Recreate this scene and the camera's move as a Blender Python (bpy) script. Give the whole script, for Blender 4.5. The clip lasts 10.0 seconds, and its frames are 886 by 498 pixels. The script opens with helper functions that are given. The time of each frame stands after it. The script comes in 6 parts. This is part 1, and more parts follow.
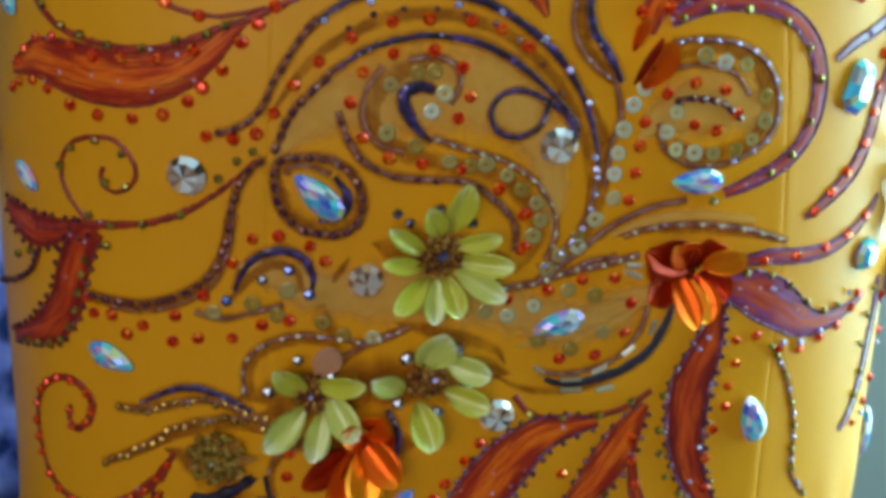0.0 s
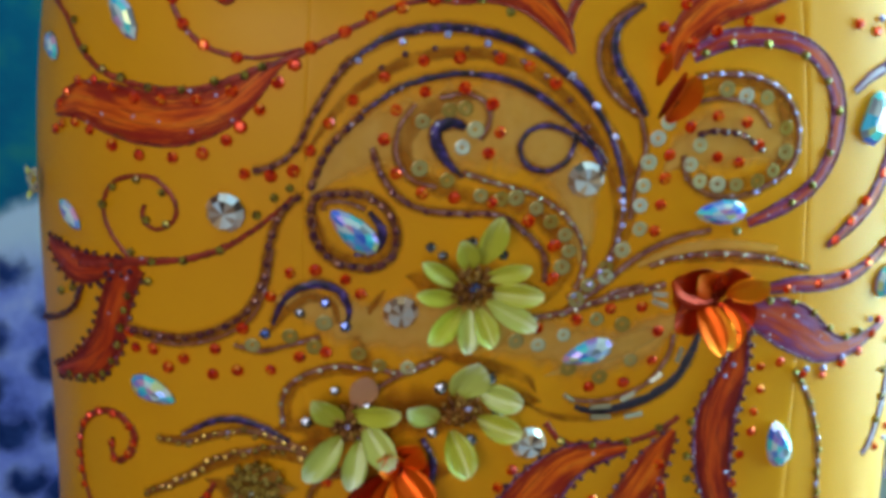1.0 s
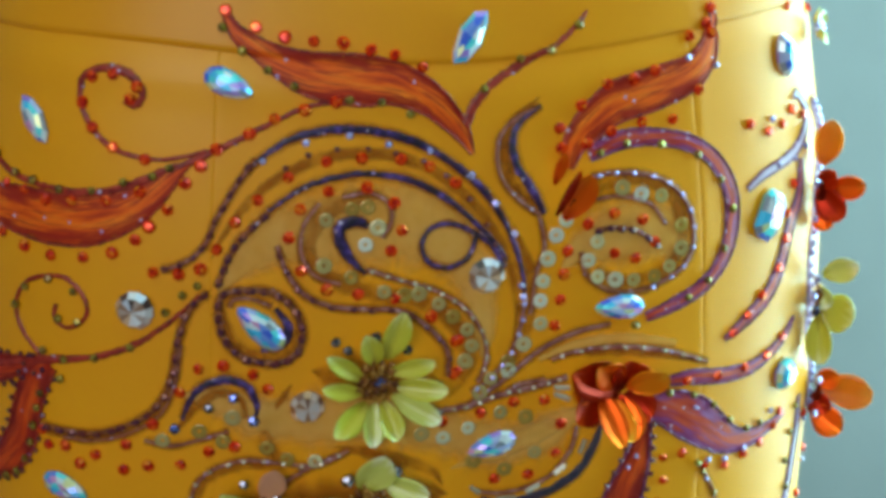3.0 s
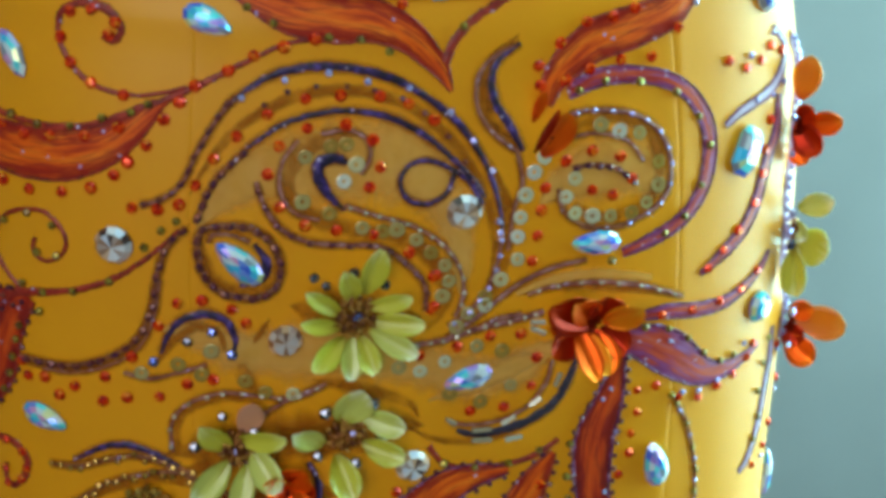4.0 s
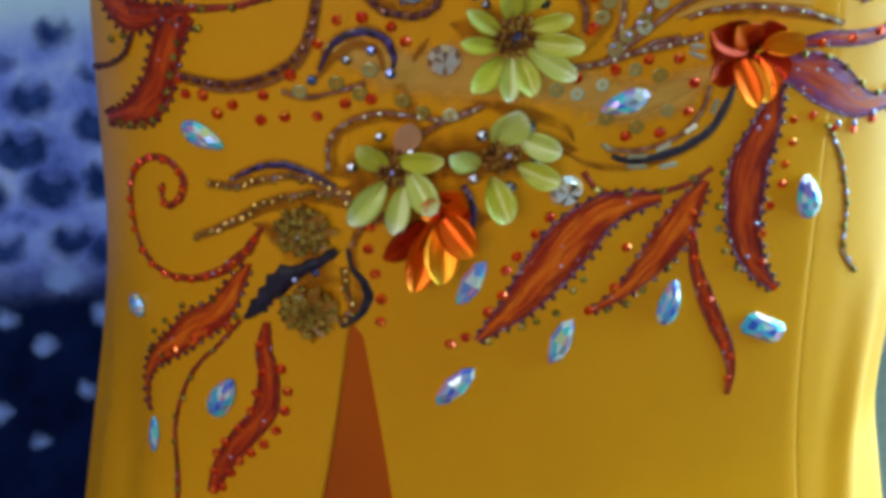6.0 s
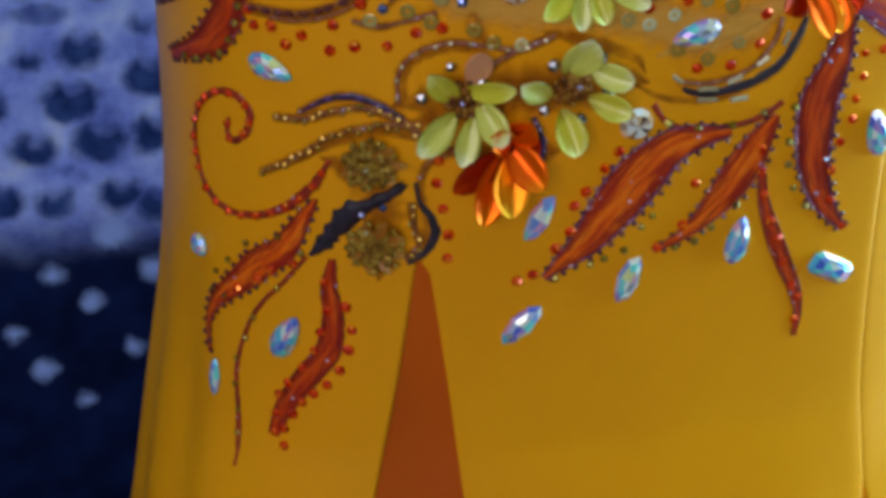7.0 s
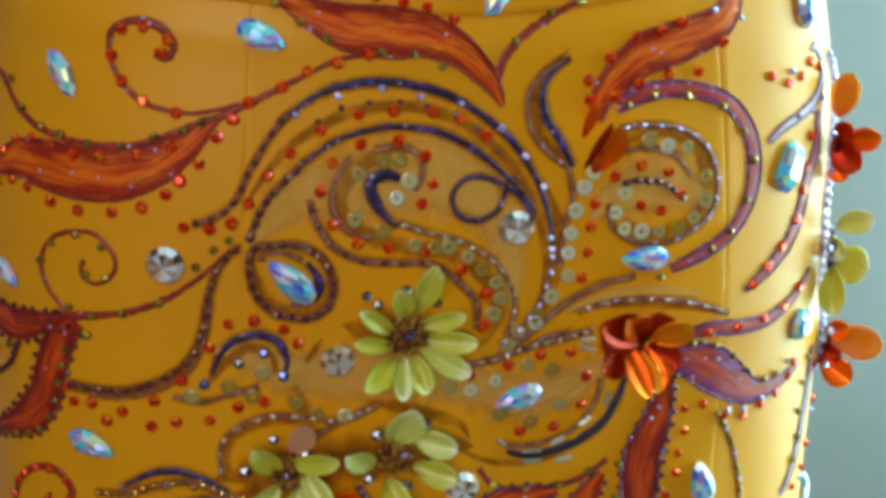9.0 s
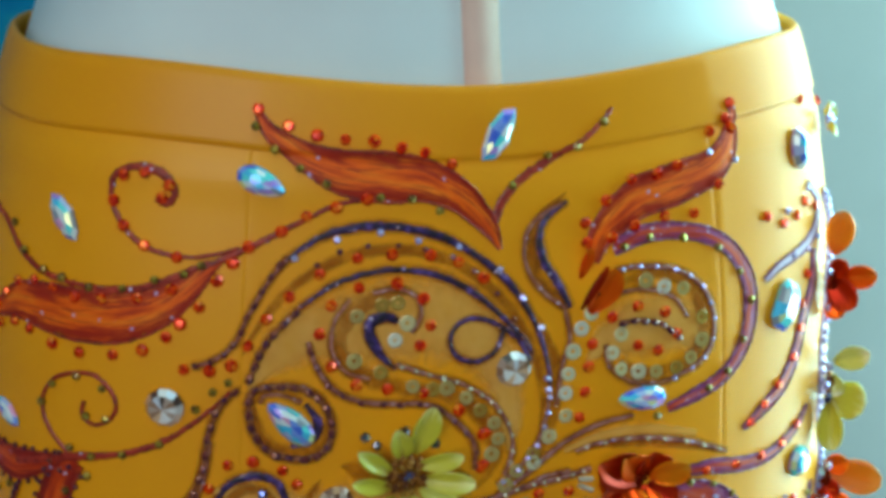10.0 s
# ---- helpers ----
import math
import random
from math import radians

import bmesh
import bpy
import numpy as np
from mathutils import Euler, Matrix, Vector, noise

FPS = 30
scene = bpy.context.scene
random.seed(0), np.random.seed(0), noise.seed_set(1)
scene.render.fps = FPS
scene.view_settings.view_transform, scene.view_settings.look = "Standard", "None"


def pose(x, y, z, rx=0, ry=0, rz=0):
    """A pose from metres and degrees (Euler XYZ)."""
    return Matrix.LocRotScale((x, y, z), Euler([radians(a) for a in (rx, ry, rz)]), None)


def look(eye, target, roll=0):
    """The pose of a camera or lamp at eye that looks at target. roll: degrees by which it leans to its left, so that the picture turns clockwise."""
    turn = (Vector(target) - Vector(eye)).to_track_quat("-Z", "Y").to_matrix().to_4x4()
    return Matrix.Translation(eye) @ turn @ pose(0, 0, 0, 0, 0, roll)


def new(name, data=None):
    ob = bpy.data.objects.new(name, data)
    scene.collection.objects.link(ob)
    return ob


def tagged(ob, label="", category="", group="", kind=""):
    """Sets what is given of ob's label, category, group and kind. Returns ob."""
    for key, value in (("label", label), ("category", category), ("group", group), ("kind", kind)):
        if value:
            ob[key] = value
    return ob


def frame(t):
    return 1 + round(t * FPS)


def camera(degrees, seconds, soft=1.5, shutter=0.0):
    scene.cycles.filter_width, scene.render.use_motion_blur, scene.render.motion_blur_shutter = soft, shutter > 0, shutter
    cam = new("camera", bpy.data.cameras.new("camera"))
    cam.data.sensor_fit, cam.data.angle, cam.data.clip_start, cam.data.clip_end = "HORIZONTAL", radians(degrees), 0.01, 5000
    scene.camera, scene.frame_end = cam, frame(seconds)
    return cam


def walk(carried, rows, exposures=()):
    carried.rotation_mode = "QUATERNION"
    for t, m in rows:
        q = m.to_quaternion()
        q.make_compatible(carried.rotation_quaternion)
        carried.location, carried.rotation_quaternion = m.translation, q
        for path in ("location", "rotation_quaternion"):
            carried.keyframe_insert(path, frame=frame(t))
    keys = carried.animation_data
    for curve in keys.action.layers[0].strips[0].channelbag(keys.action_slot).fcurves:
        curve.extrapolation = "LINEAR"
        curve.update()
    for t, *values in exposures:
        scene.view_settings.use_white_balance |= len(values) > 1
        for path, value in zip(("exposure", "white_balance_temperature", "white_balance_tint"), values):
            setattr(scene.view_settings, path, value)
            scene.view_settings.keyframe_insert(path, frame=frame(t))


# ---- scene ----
cam = camera(27, 10.0, soft=4.4)

# seconds, place, turn to the left, tilt up, lean
PATH = [
    (0, -0.1549, -0.6591, 1.1543, -13.04, -21.17, 1.18),
    (0.5, -0.1615, -0.6677, 1.1542, -12.76, -20.51, 0.58),
    (1, -0.1647, -0.6751, 1.1574, -12.57, -19.87, 0.29),
    (1.5, -0.1729, -0.6825, 1.1624, -12.88, -19.53, -0.05),
    (2, -0.1671, -0.6911, 1.1635, -13.71, -18.35, 0.13),
    (2.5, -0.1644, -0.6920, 1.1619, -14.63, -17.30, 0.24),
    (2.7, -0.1524, -0.6973, 1.1567, -13.74, -16.23, 0.16),
    (3.8, -0.1510, -0.6931, 1.1722, -15.13, -18.96, 0.92),
    (4, -0.1513, -0.6943, 1.1744, -14.75, -19.86, 0.93),
    (4.5, -0.1606, -0.6973, 1.1660, -13.90, -21.01, 1.14),
    (5, -0.1668, -0.6992, 1.1616, -12.98, -23.11, 0.60),
    (5.5, -0.1767, -0.6983, 1.1481, -12.97, -24.21, 0.37),
    (6, -0.1780, -0.6959, 1.1470, -12.05, -26.03, 0.55),
    (6.2, -0.1889, -0.6970, 1.1347, -12.72, -25.57, 0.63),
    (7.3, -0.2010, -0.6954, 1.1219, -11.63, -26.05, 0.39),
    (7.5, -0.1975, -0.6939, 1.1233, -12.31, -24.90, 0.46),
    (7.8, -0.1941, -0.6942, 1.1208, -12.14, -22.40, 0.04),
    (8, -0.1892, -0.6911, 1.1357, -11.95, -22.15, -0.11),
    (8.5, -0.1868, -0.6955, 1.1312, -12.57, -18.27, -0.24),
    (9, -0.1875, -0.6873, 1.1545, -16.57, -17.55, 0.61),
    (9.5, -0.1783, -0.6892, 1.1670, -16.98, -16.65, 0.62),
    (10, -0.1846, -0.6897, 1.1706, -16.26, -14.53, 0.52),
]
walk(cam, [(t, pose(x, y, z, 90 + up, 0, turn) @ pose(0, 0, 0, 0, 0, lean)) for t, x, y, z, turn, up, lean in PATH],
     exposures=[
    (0, -0.1, 6050, 9), (1, -0.05, 6000, 8), (2.5, 0.05, 6000, 8), (4, 0.05, 5950, 7), (5, 0.0, 6050, 9), (6.2, 0.0, 6150, 10),
    (7.3, 0.0, 6750, 16), (8.5, 0.0, 6700, 17), (9, 0.0, 6550, 13), (10, 0.05, 6050, 6)])

# ---- light: one big daylight window on the right, an added unseen fill in the south wall ----
world = bpy.data.worlds.new("daylight")
scene.world = world
world.use_nodes = True
wn = world.node_tree.nodes
sky = wn.new("ShaderNodeTexSky")
sky.sky_type = "NISHITA"
sky.sun_disc = False
sky.sun_elevation, sky.sun_rotation = radians(40), radians(60)
world.node_tree.links.new(sky.outputs[0], wn["Background"].inputs[0])
wn["Background"].inputs[1].default_value = 0.1


def area_light(name, m, w, h, power, color):
    data = bpy.data.lights.new(name, "AREA")
    data.shape, data.size, data.size_y, data.energy, data.color = "RECTANGLE", w, h, power, color
    ob = new(name, data)
    ob.matrix_world = m
    return ob


area_light("unseen_area_light", look((1.44, 0.34, 1.15), (0.0, 0.30, 1.0)), 1.55, 1.9, 114, (0.54, 1.0, 0.93))
# added fill from the front, no window seen there; brightens the skirt's front
area_light("unseen_area_light", look((-0.95, -2.05, 1.6), (0, 0, 0.9)), 1.2, 1.0, 18.0, (1.0, 0.95, 0.88))

# ---- materials ----


def nodes_of(name):
    m = bpy.data.materials.new(name)
    m.use_nodes = True
    nt = m.node_tree
    return m, nt, nt.nodes["Principled BSDF"], lambda kind: nt.nodes.new("ShaderNode" + kind), nt.links.new


def ramp_of(nd, stops):
    r = nd("ValToRGB")
    while len(r.color_ramp.elements) < len(stops):
        r.color_ramp.elements.new(0.5)
    for e, (p, c) in zip(r.color_ramp.elements, stops):
        e.position, e.color = p, (*c, 1)
    return r


def surface(name, stops, rough=0.5, metal=0.0, scale=60.0, bump=0.1, bump_scale=900.0, stretch=(1, 1, 1), sheen=0.0, coat=0.0, by="Object",
            spec=0.5, trans=0.0, gloss=0.1, coat_ior=1.45):
    """A surface with colour wandering over the given stops, and fine relief."""
    m, nt, bsdf, nd, link = nodes_of(name)
    co, mp = nd("TexCoord"), nd("Mapping")
    mp.inputs["Scale"].default_value = stretch
    link(co.outputs[by], mp.inputs[0])
    n1, n2 = nd("TexNoise"), nd("TexNoise")
    n1.inputs["Scale"].default_value, n1.inputs["Detail"].default_value = scale, 5
    n2.inputs["Scale"].default_value, n2.inputs["Detail"].default_value = bump_scale, 3
    r = ramp_of(nd, stops)
    link(mp.outputs[0], n1.inputs[0]); link(n1.outputs[0], r.inputs[0]); link(r.outputs[0], bsdf.inputs["Base Color"])
    b = nd("Bump")
    b.inputs["Strength"].default_value, b.inputs["Distance"].default_value = bump, 0.0006
    link(mp.outputs[0] if by == "UV" else co.outputs[by], n2.inputs[0]); link(n2.outputs[0], b.inputs["Height"]); link(b.outputs[0], bsdf.inputs["Normal"])
    bsdf.inputs["Roughness"].default_value, bsdf.inputs["Metallic"].default_value = rough, metal
    bsdf.inputs["Sheen Weight"].default_value, bsdf.inputs["Coat Weight"].default_value = sheen, coat
    bsdf.inputs["Specular IOR Level"].default_value = spec
    bsdf.inputs["Coat Roughness"].default_value, bsdf.inputs["Coat IOR"].default_value = gloss, coat_ior
    bsdf.inputs["Sheen Roughness"].default_value = 0.32
    bsdf.inputs["Sheen Tint"].default_value = (1.0, 0.97, 0.78, 1)
    bsdf.inputs["Transmission Weight"].default_value = trans
    return m


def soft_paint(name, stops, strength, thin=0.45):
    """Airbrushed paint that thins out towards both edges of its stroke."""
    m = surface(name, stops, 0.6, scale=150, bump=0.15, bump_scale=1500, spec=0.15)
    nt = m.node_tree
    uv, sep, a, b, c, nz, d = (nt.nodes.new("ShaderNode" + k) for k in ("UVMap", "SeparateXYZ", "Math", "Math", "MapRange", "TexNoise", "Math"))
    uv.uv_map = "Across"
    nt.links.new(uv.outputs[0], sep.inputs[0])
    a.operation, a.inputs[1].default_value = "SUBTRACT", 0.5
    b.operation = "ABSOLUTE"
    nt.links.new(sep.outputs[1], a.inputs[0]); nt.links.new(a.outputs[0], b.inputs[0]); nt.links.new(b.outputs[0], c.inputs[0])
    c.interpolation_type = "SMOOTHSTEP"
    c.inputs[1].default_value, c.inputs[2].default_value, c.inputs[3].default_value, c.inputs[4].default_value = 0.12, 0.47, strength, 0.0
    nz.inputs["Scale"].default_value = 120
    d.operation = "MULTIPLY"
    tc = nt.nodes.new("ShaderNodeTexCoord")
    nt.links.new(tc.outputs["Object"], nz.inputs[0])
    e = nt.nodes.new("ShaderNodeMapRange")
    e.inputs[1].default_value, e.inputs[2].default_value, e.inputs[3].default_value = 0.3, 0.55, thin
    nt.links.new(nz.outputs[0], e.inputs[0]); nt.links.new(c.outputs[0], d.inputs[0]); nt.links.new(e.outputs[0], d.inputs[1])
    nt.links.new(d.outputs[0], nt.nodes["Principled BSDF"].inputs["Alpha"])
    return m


def jewel(name, stops, rough=0.1, metal=0.9, coat=0.5):
    """A foil-backed cut stone: every facet and every stone takes its own tint, with glints and reflections put into the
    tints.
    """
    m, nt, bsdf, nd, link = nodes_of(name)
    g, o, a = nd("NewGeometry"), nd("ObjectInfo"), nd("Math")
    a.operation = "ADD"
    fr = nd("Math")
    fr.operation = "FRACT"
    link(g.outputs["Random Per Island"], a.inputs[0]); link(o.outputs["Random"], a.inputs[1]); link(a.outputs[0], fr.inputs[0])
    r = ramp_of(nd, stops)
    r.color_ramp.interpolation = "CONSTANT"
    link(fr.outputs[0], r.inputs[0]); link(r.outputs[0], bsdf.inputs["Base Color"])
    bsdf.inputs["Roughness"].default_value, bsdf.inputs["Metallic"].default_value = rough, metal
    bsdf.inputs["Coat Weight"].default_value = coat
    return m


def fleck_mask(nt, scale, share, size=0.42):
    """1 on small round flecks of glitter scattered over the cloth, 0 between them."""
    nd = lambda kind: nt.nodes.new("ShaderNode" + kind)
    co, vo, sep, pick, near, both = nd("TexCoord"), nd("TexVoronoi"), nd("SeparateColor"), nd("Math"), nd("MapRange"), nd("Math")
    vo.inputs["Scale"].default_value = scale
    nt.links.new(co.outputs["Object"], vo.inputs["Vector"])
    nt.links.new(vo.outputs["Color"], sep.inputs[0])
    pick.operation, pick.inputs[1].default_value = "LESS_THAN", share
    nt.links.new(sep.outputs[0], pick.inputs[0])
    near.inputs[1].default_value, near.inputs[2].default_value, near.inputs[3].default_value, near.inputs[4].default_value = size - 0.12, size + 0.06, 1.0, 0.0
    nt.links.new(vo.outputs["Distance"], near.inputs[0])
    both.operation = "MULTIPLY"
    nt.links.new(pick.outputs[0], both.inputs[0]); nt.links.new(near.outputs[0], both.inputs[1])
    return both.outputs[0], sep.outputs[1]


def flecked(m, scale, share, tints):
    """Adds glitter flecks over a material's colour."""
    nt = m.node_tree
    bsdf = nt.nodes["Principled BSDF"]
    mask, tone = fleck_mask(nt, scale, share)
    nd = lambda kind: nt.nodes.new("ShaderNode" + kind)
    r = ramp_of(nd, tints)
    nt.links.new(tone, r.inputs[0])
    mix = nd("MixRGB")
    before = bsdf.inputs["Base Color"].links[0].from_socket
    nt.links.new(mask, mix.inputs[0]); nt.links.new(before, mix.inputs[1]); nt.links.new(r.outputs[0], mix.inputs[2])
    nt.links.new(mix.outputs[0], bsdf.inputs["Base Color"])
    shine = nd("MapRange")
    shine.inputs[3].default_value, shine.inputs[4].default_value = bsdf.inputs["Roughness"].default_value, 0.16
    nt.links.new(mask, shine.inputs[0]); nt.links.new(shine.outputs[0], bsdf.inputs["Roughness"])
    return m


def across_of(nt, wobble, scale):
    """0 on the middle of a stroke, 1 at its edges, unsettled by noise."""
    nd = lambda kind: nt.nodes.new("ShaderNode" + kind)
    uv, sep, a, b, co, nz, c = nd("UVMap"), nd("SeparateXYZ"), nd("Math"), nd("Math"), nd("TexCoord"), nd("TexNoise"), nd("Math")
    uv.uv_map = "Across"
    nt.links.new(uv.outputs[0], sep.inputs[0])
    a.operation, a.inputs[1].default_value, a.inputs[2].default_value = "MULTIPLY_ADD", 2.0, -1.0
    b.operation = "ABSOLUTE"
    nt.links.new(sep.outputs[1], a.inputs[0]); nt.links.new(a.outputs[0], b.inputs[0])
    nz.inputs["Scale"].default_value, nz.inputs["Detail"].default_value = scale, 3
    nt.links.new(co.outputs["Object"], nz.inputs[0])
    c.operation, c.inputs[1].default_value = "MULTIPLY_ADD", wobble
    nt.links.new(nz.outputs[0], c.inputs[0]); nt.links.new(b.outputs[0], c.inputs[2])
    return c.outputs[0], b.outputs[0]


def feathered(m, lo, hi, wobble=0.5, scale=500):
    """Lets the paint run out unevenly towards the edges of its stroke."""
    nt = m.node_tree
    edge, _ = across_of(nt, wobble, scale)
    r = nt.nodes.new("ShaderNodeMapRange")
    r.interpolation_type = "SMOOTHSTEP"
    r.inputs[1].default_value, r.inputs[2].default_value, r.inputs[3].default_value, r.inputs[4].default_value = lo + wobble * 0.5, hi + wobble * 0.5, 1.0, 0.0
    nt.links.new(edge, r.inputs[0])
    nt.links.new(r.outputs[0], nt.nodes["Principled BSDF"].inputs["Alpha"])
    return m


LILACS = [(0.0, (0.42, 0.30, 0.62)), (0.5, (0.62, 0.55, 0.80)), (1.0, (0.50, 0.32, 0.46))]


def leaf_paint(name, stops, rim_stops, lo, hi, share):
    """Brushed fabric paint: streaks along the leaf, a dark rim brushed inwards, lilac glitter on it."""
    m = surface(name, stops, 0.45, scale=2.6, bump=0.15, bump_scale=40, stretch=(0.9, 4, 1), by="UV", spec=0.25)
    nt = m.node_tree
    bsdf = nt.nodes["Principled BSDF"]
    nd = lambda kind: nt.nodes.new("ShaderNode" + kind)
    uv, mp, nz = nd("UVMap"), nd("Mapping"), nd("TexNoise")
    uv.uv_map = "UVMap"
    mp.inputs["Scale"].default_value = (1.0, 6, 1)
    nz.inputs["Scale"].default_value, nz.inputs["Detail"].default_value = 4.0, 4
    nt.links.new(uv.outputs[0], mp.inputs[0]); nt.links.new(mp.outputs[0], nz.inputs[0])
    _, plain = across_of(nt, 0.0, 10)
    add, reach = nd("Math"), nd("MapRange")
    add.operation, add.inputs[1].default_value = "MULTIPLY_ADD", 3.2
    nt.links.new(nz.outputs[0], add.inputs[0]); nt.links.new(plain, add.inputs[2])
    reach.interpolation_type = "SMOOTHSTEP"
    reach.inputs[1].default_value, reach.inputs[2].default_value, reach.inputs[4].default_value = lo + 1.6, hi + 1.6, 0.95
    nt.links.new(add.outputs[0], reach.inputs[0])
    r = ramp_of(nd, rim_stops)
    nt.links.new(nz.outputs[0], r.inputs[0])
    mix = nd("MixRGB")
    before = bsdf.inputs["Base Color"].links[0].from_socket
    nt.links.new(reach.outputs[0], mix.inputs[0]); nt.links.new(before, mix.inputs[1]); nt.links.new(r.outputs[0], mix.inputs[2])
    nt.links.new(mix.outputs[0], bsdf.inputs["Base Color"])
    return feathered(flecked(m, 620, share, LILACS), 0.86, 1.04, 0.35, 420)


def petal_paint(name, base, middle, tip, rough=0.3, spec=0.5, metal=0.0):
    """A petal shaded from its base to its tip, clouded and streaked lengthwise."""
    m, nt, bsdf, nd, link = nodes_of(name)
    co, mp, nz, sep, add, o = nd("TexCoord"), nd("Mapping"), nd("TexNoise"), nd("SeparateXYZ"), nd("Math"), nd("ObjectInfo")
    mp.inputs["Scale"].default_value = (1.2, 7, 2)
    link(co.outputs["Object"], mp.inputs[0]); link(mp.outputs[0], nz.inputs[0]); link(co.outputs["Object"], sep.inputs[0])
    nz.noise_dimensions = "4D"
    nz.inputs["Scale"].default_value, nz.inputs["Detail"].default_value = 1.6, 3
    w = nd("Math")
    w.operation, w.inputs[1].default_value = "MULTIPLY", 40.0
    link(o.outputs["Random"], w.inputs[0]); link(w.outputs[0], nz.inputs["W"])
    add.operation, add.inputs[1].default_value = "MULTIPLY_ADD", 0.7
    sub = nd("Math")
    sub.operation, sub.inputs[1].default_value = "SUBTRACT", 0.35
    link(nz.outputs[0], add.inputs[0]); link(sep.outputs[0], add.inputs[2]); link(add.outputs[0], sub.inputs[0])
    r = ramp_of(nd, [(0.0, base), (0.3, middle), (0.72, middle), (1.0, tip)])
    link(sub.outputs[0], r.inputs[0]); link(r.outputs[0], bsdf.inputs["Base Color"])
    b = nd("Bump")
    b.inputs["Strength"].default_value, b.inputs["Distance"].default_value = 0.25, 0.0006
    link(nz.outputs[0], b.inputs["Height"]); link(b.outputs[0], bsdf.inputs["Normal"])
    bsdf.inputs["Roughness"].default_value, bsdf.inputs["Specular IOR Level"].default_value = rough, spec
    bsdf.inputs["Metallic"].default_value = metal
    return m


Y = surface("yellow_satin", [(0.3, (0.79, 0.305, 0.0)), (0.55, (0.85, 0.340, 0.0)), (0.75, (0.89, 0.367, 0.0))], 0.7, scale=9, bump=0.10, bump_scale=2600, spec=0.0, coat=0.85, gloss=0.42)
YW = surface("yellow_waistband", [(0.3, (0.77, 0.29, 0.0)), (0.7, (0.85, 0.335, 0.0))], 0.6, scale=14, bump=0.14, bump_scale=2400, spec=0.0, coat=0.8, gloss=0.42)
ORANGE = surface("orange_satin", [(0.3, (0.50, 0.075, 0.0)), (0.7, (0.58, 0.098, 0.0))], 0.5, scale=12, bump=0.1, bump_scale=2400, sheen=0.0, spec=0.3)
LEAF = leaf_paint("orange_paint", [(0.30, (0.42, 0.024, 0.004)), (0.42, (0.66, 0.07, 0.003)), (0.52, (0.84, 0.125, 0.002)), (0.66, (0.90, 0.21, 0.008)), (0.82, (0.62, 0.10, 0.03))],
                  [(0.3, (0.09, 0.004, 0.012)), (0.5, (0.28, 0.011, 0.006)), (0.7, (0.44, 0.028, 0.010))], 0.15, 0.85, 0.014)
LEAFDARK = leaf_paint("red_paint", [(0.30, (0.22, 0.012, 0.008)), (0.43, (0.46, 0.030, 0.004)), (0.56, (0.66, 0.07, 0.003)), (0.72, (0.74, 0.13, 0.01))],
                      [(0.3, (0.06, 0.004, 0.012)), (0.5, (0.20, 0.009, 0.008)), (0.7, (0.34, 0.020, 0.010))], 0.2, 0.75, 0.016)
PURPLELEAF = leaf_paint("violet_paint", [(0.3, (0.26, 0.018, 0.02)), (0.45, (0.46, 0.040, 0.02)), (0.58, (0.60, 0.085, 0.03)), (0.72, (0.56, 0.13, 0.08)), (0.84, (0.42, 0.18, 0.22))],
                        [(0.3, (0.10, 0.012, 0.09)), (0.5, (0.22, 0.035, 0.17)), (0.7, (0.34, 0.11, 0.30))], 0.15, 0.8, 0.06)
PALEPLUM = leaf_paint("pale_plum_paint", [(0.3, (0.42, 0.24, 0.34)), (0.5, (0.54, 0.38, 0.52)), (0.7, (0.62, 0.50, 0.66))],
                      [(0.3, (0.24, 0.10, 0.22)), (0.5, (0.38, 0.22, 0.40)), (0.7, (0.52, 0.38, 0.58))], 0.3, 0.9, 0.2)
RED = surface("red_glitter_paint", [(0.3, (0.13, 0.006, 0.008)), (0.55, (0.36, 0.022, 0.008)), (0.75, (0.52, 0.06, 0.025))], 0.4, scale=340, bump=0.5, bump_scale=900)
INDIGO = surface("indigo_glitter_paint", [(0.38, (0.007, 0.004, 0.018)), (0.54, (0.03, 0.011, 0.09)), (0.64, (0.08, 0.04, 0.24)), (0.78, (0.22, 0.15, 0.46))], 0.35, scale=300, bump=0.6, bump_scale=900)
LILAC = surface("lilac_glitter_paint", [(0.3, (0.12, 0.025, 0.035)), (0.48, (0.25, 0.08, 0.07)), (0.62, (0.36, 0.16, 0.16)), (0.78, (0.52, 0.36, 0.5))], 0.35, scale=300, bump=0.6, bump_scale=900)
VIOLET = surface("violet_glitter_paint", [(0.3, (0.06, 0.008, 0.035)), (0.48, (0.16, 0.03, 0.09)), (0.62, (0.26, 0.10, 0.26)), (0.8, (0.48, 0.38, 0.66))], 0.55, spec=0.2, scale=300, bump=0.6, bump_scale=900)
for line_paint, share in ((RED, 0.05), (INDIGO, 0.07), (LILAC, 0.10), (VIOLET, 0.12)):
    feathered(flecked(line_paint, 620, share, LILACS), 0.62, 1.02, 0.8, 520)
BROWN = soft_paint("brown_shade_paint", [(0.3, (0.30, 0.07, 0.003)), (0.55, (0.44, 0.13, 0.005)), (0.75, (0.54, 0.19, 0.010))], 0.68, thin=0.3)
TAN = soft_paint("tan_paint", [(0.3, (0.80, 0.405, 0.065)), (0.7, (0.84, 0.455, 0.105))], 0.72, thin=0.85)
UMBER = surface("umber_paint", [(0.3, (0.10, 0.022, 0.012)), (0.5, (0.24, 0.07, 0.02)), (0.66, (0.36, 0.13, 0.05)), (0.8, (0.4, 0.24, 0.3))], 0.45, scale=300, bump=0.5, bump_scale=900)
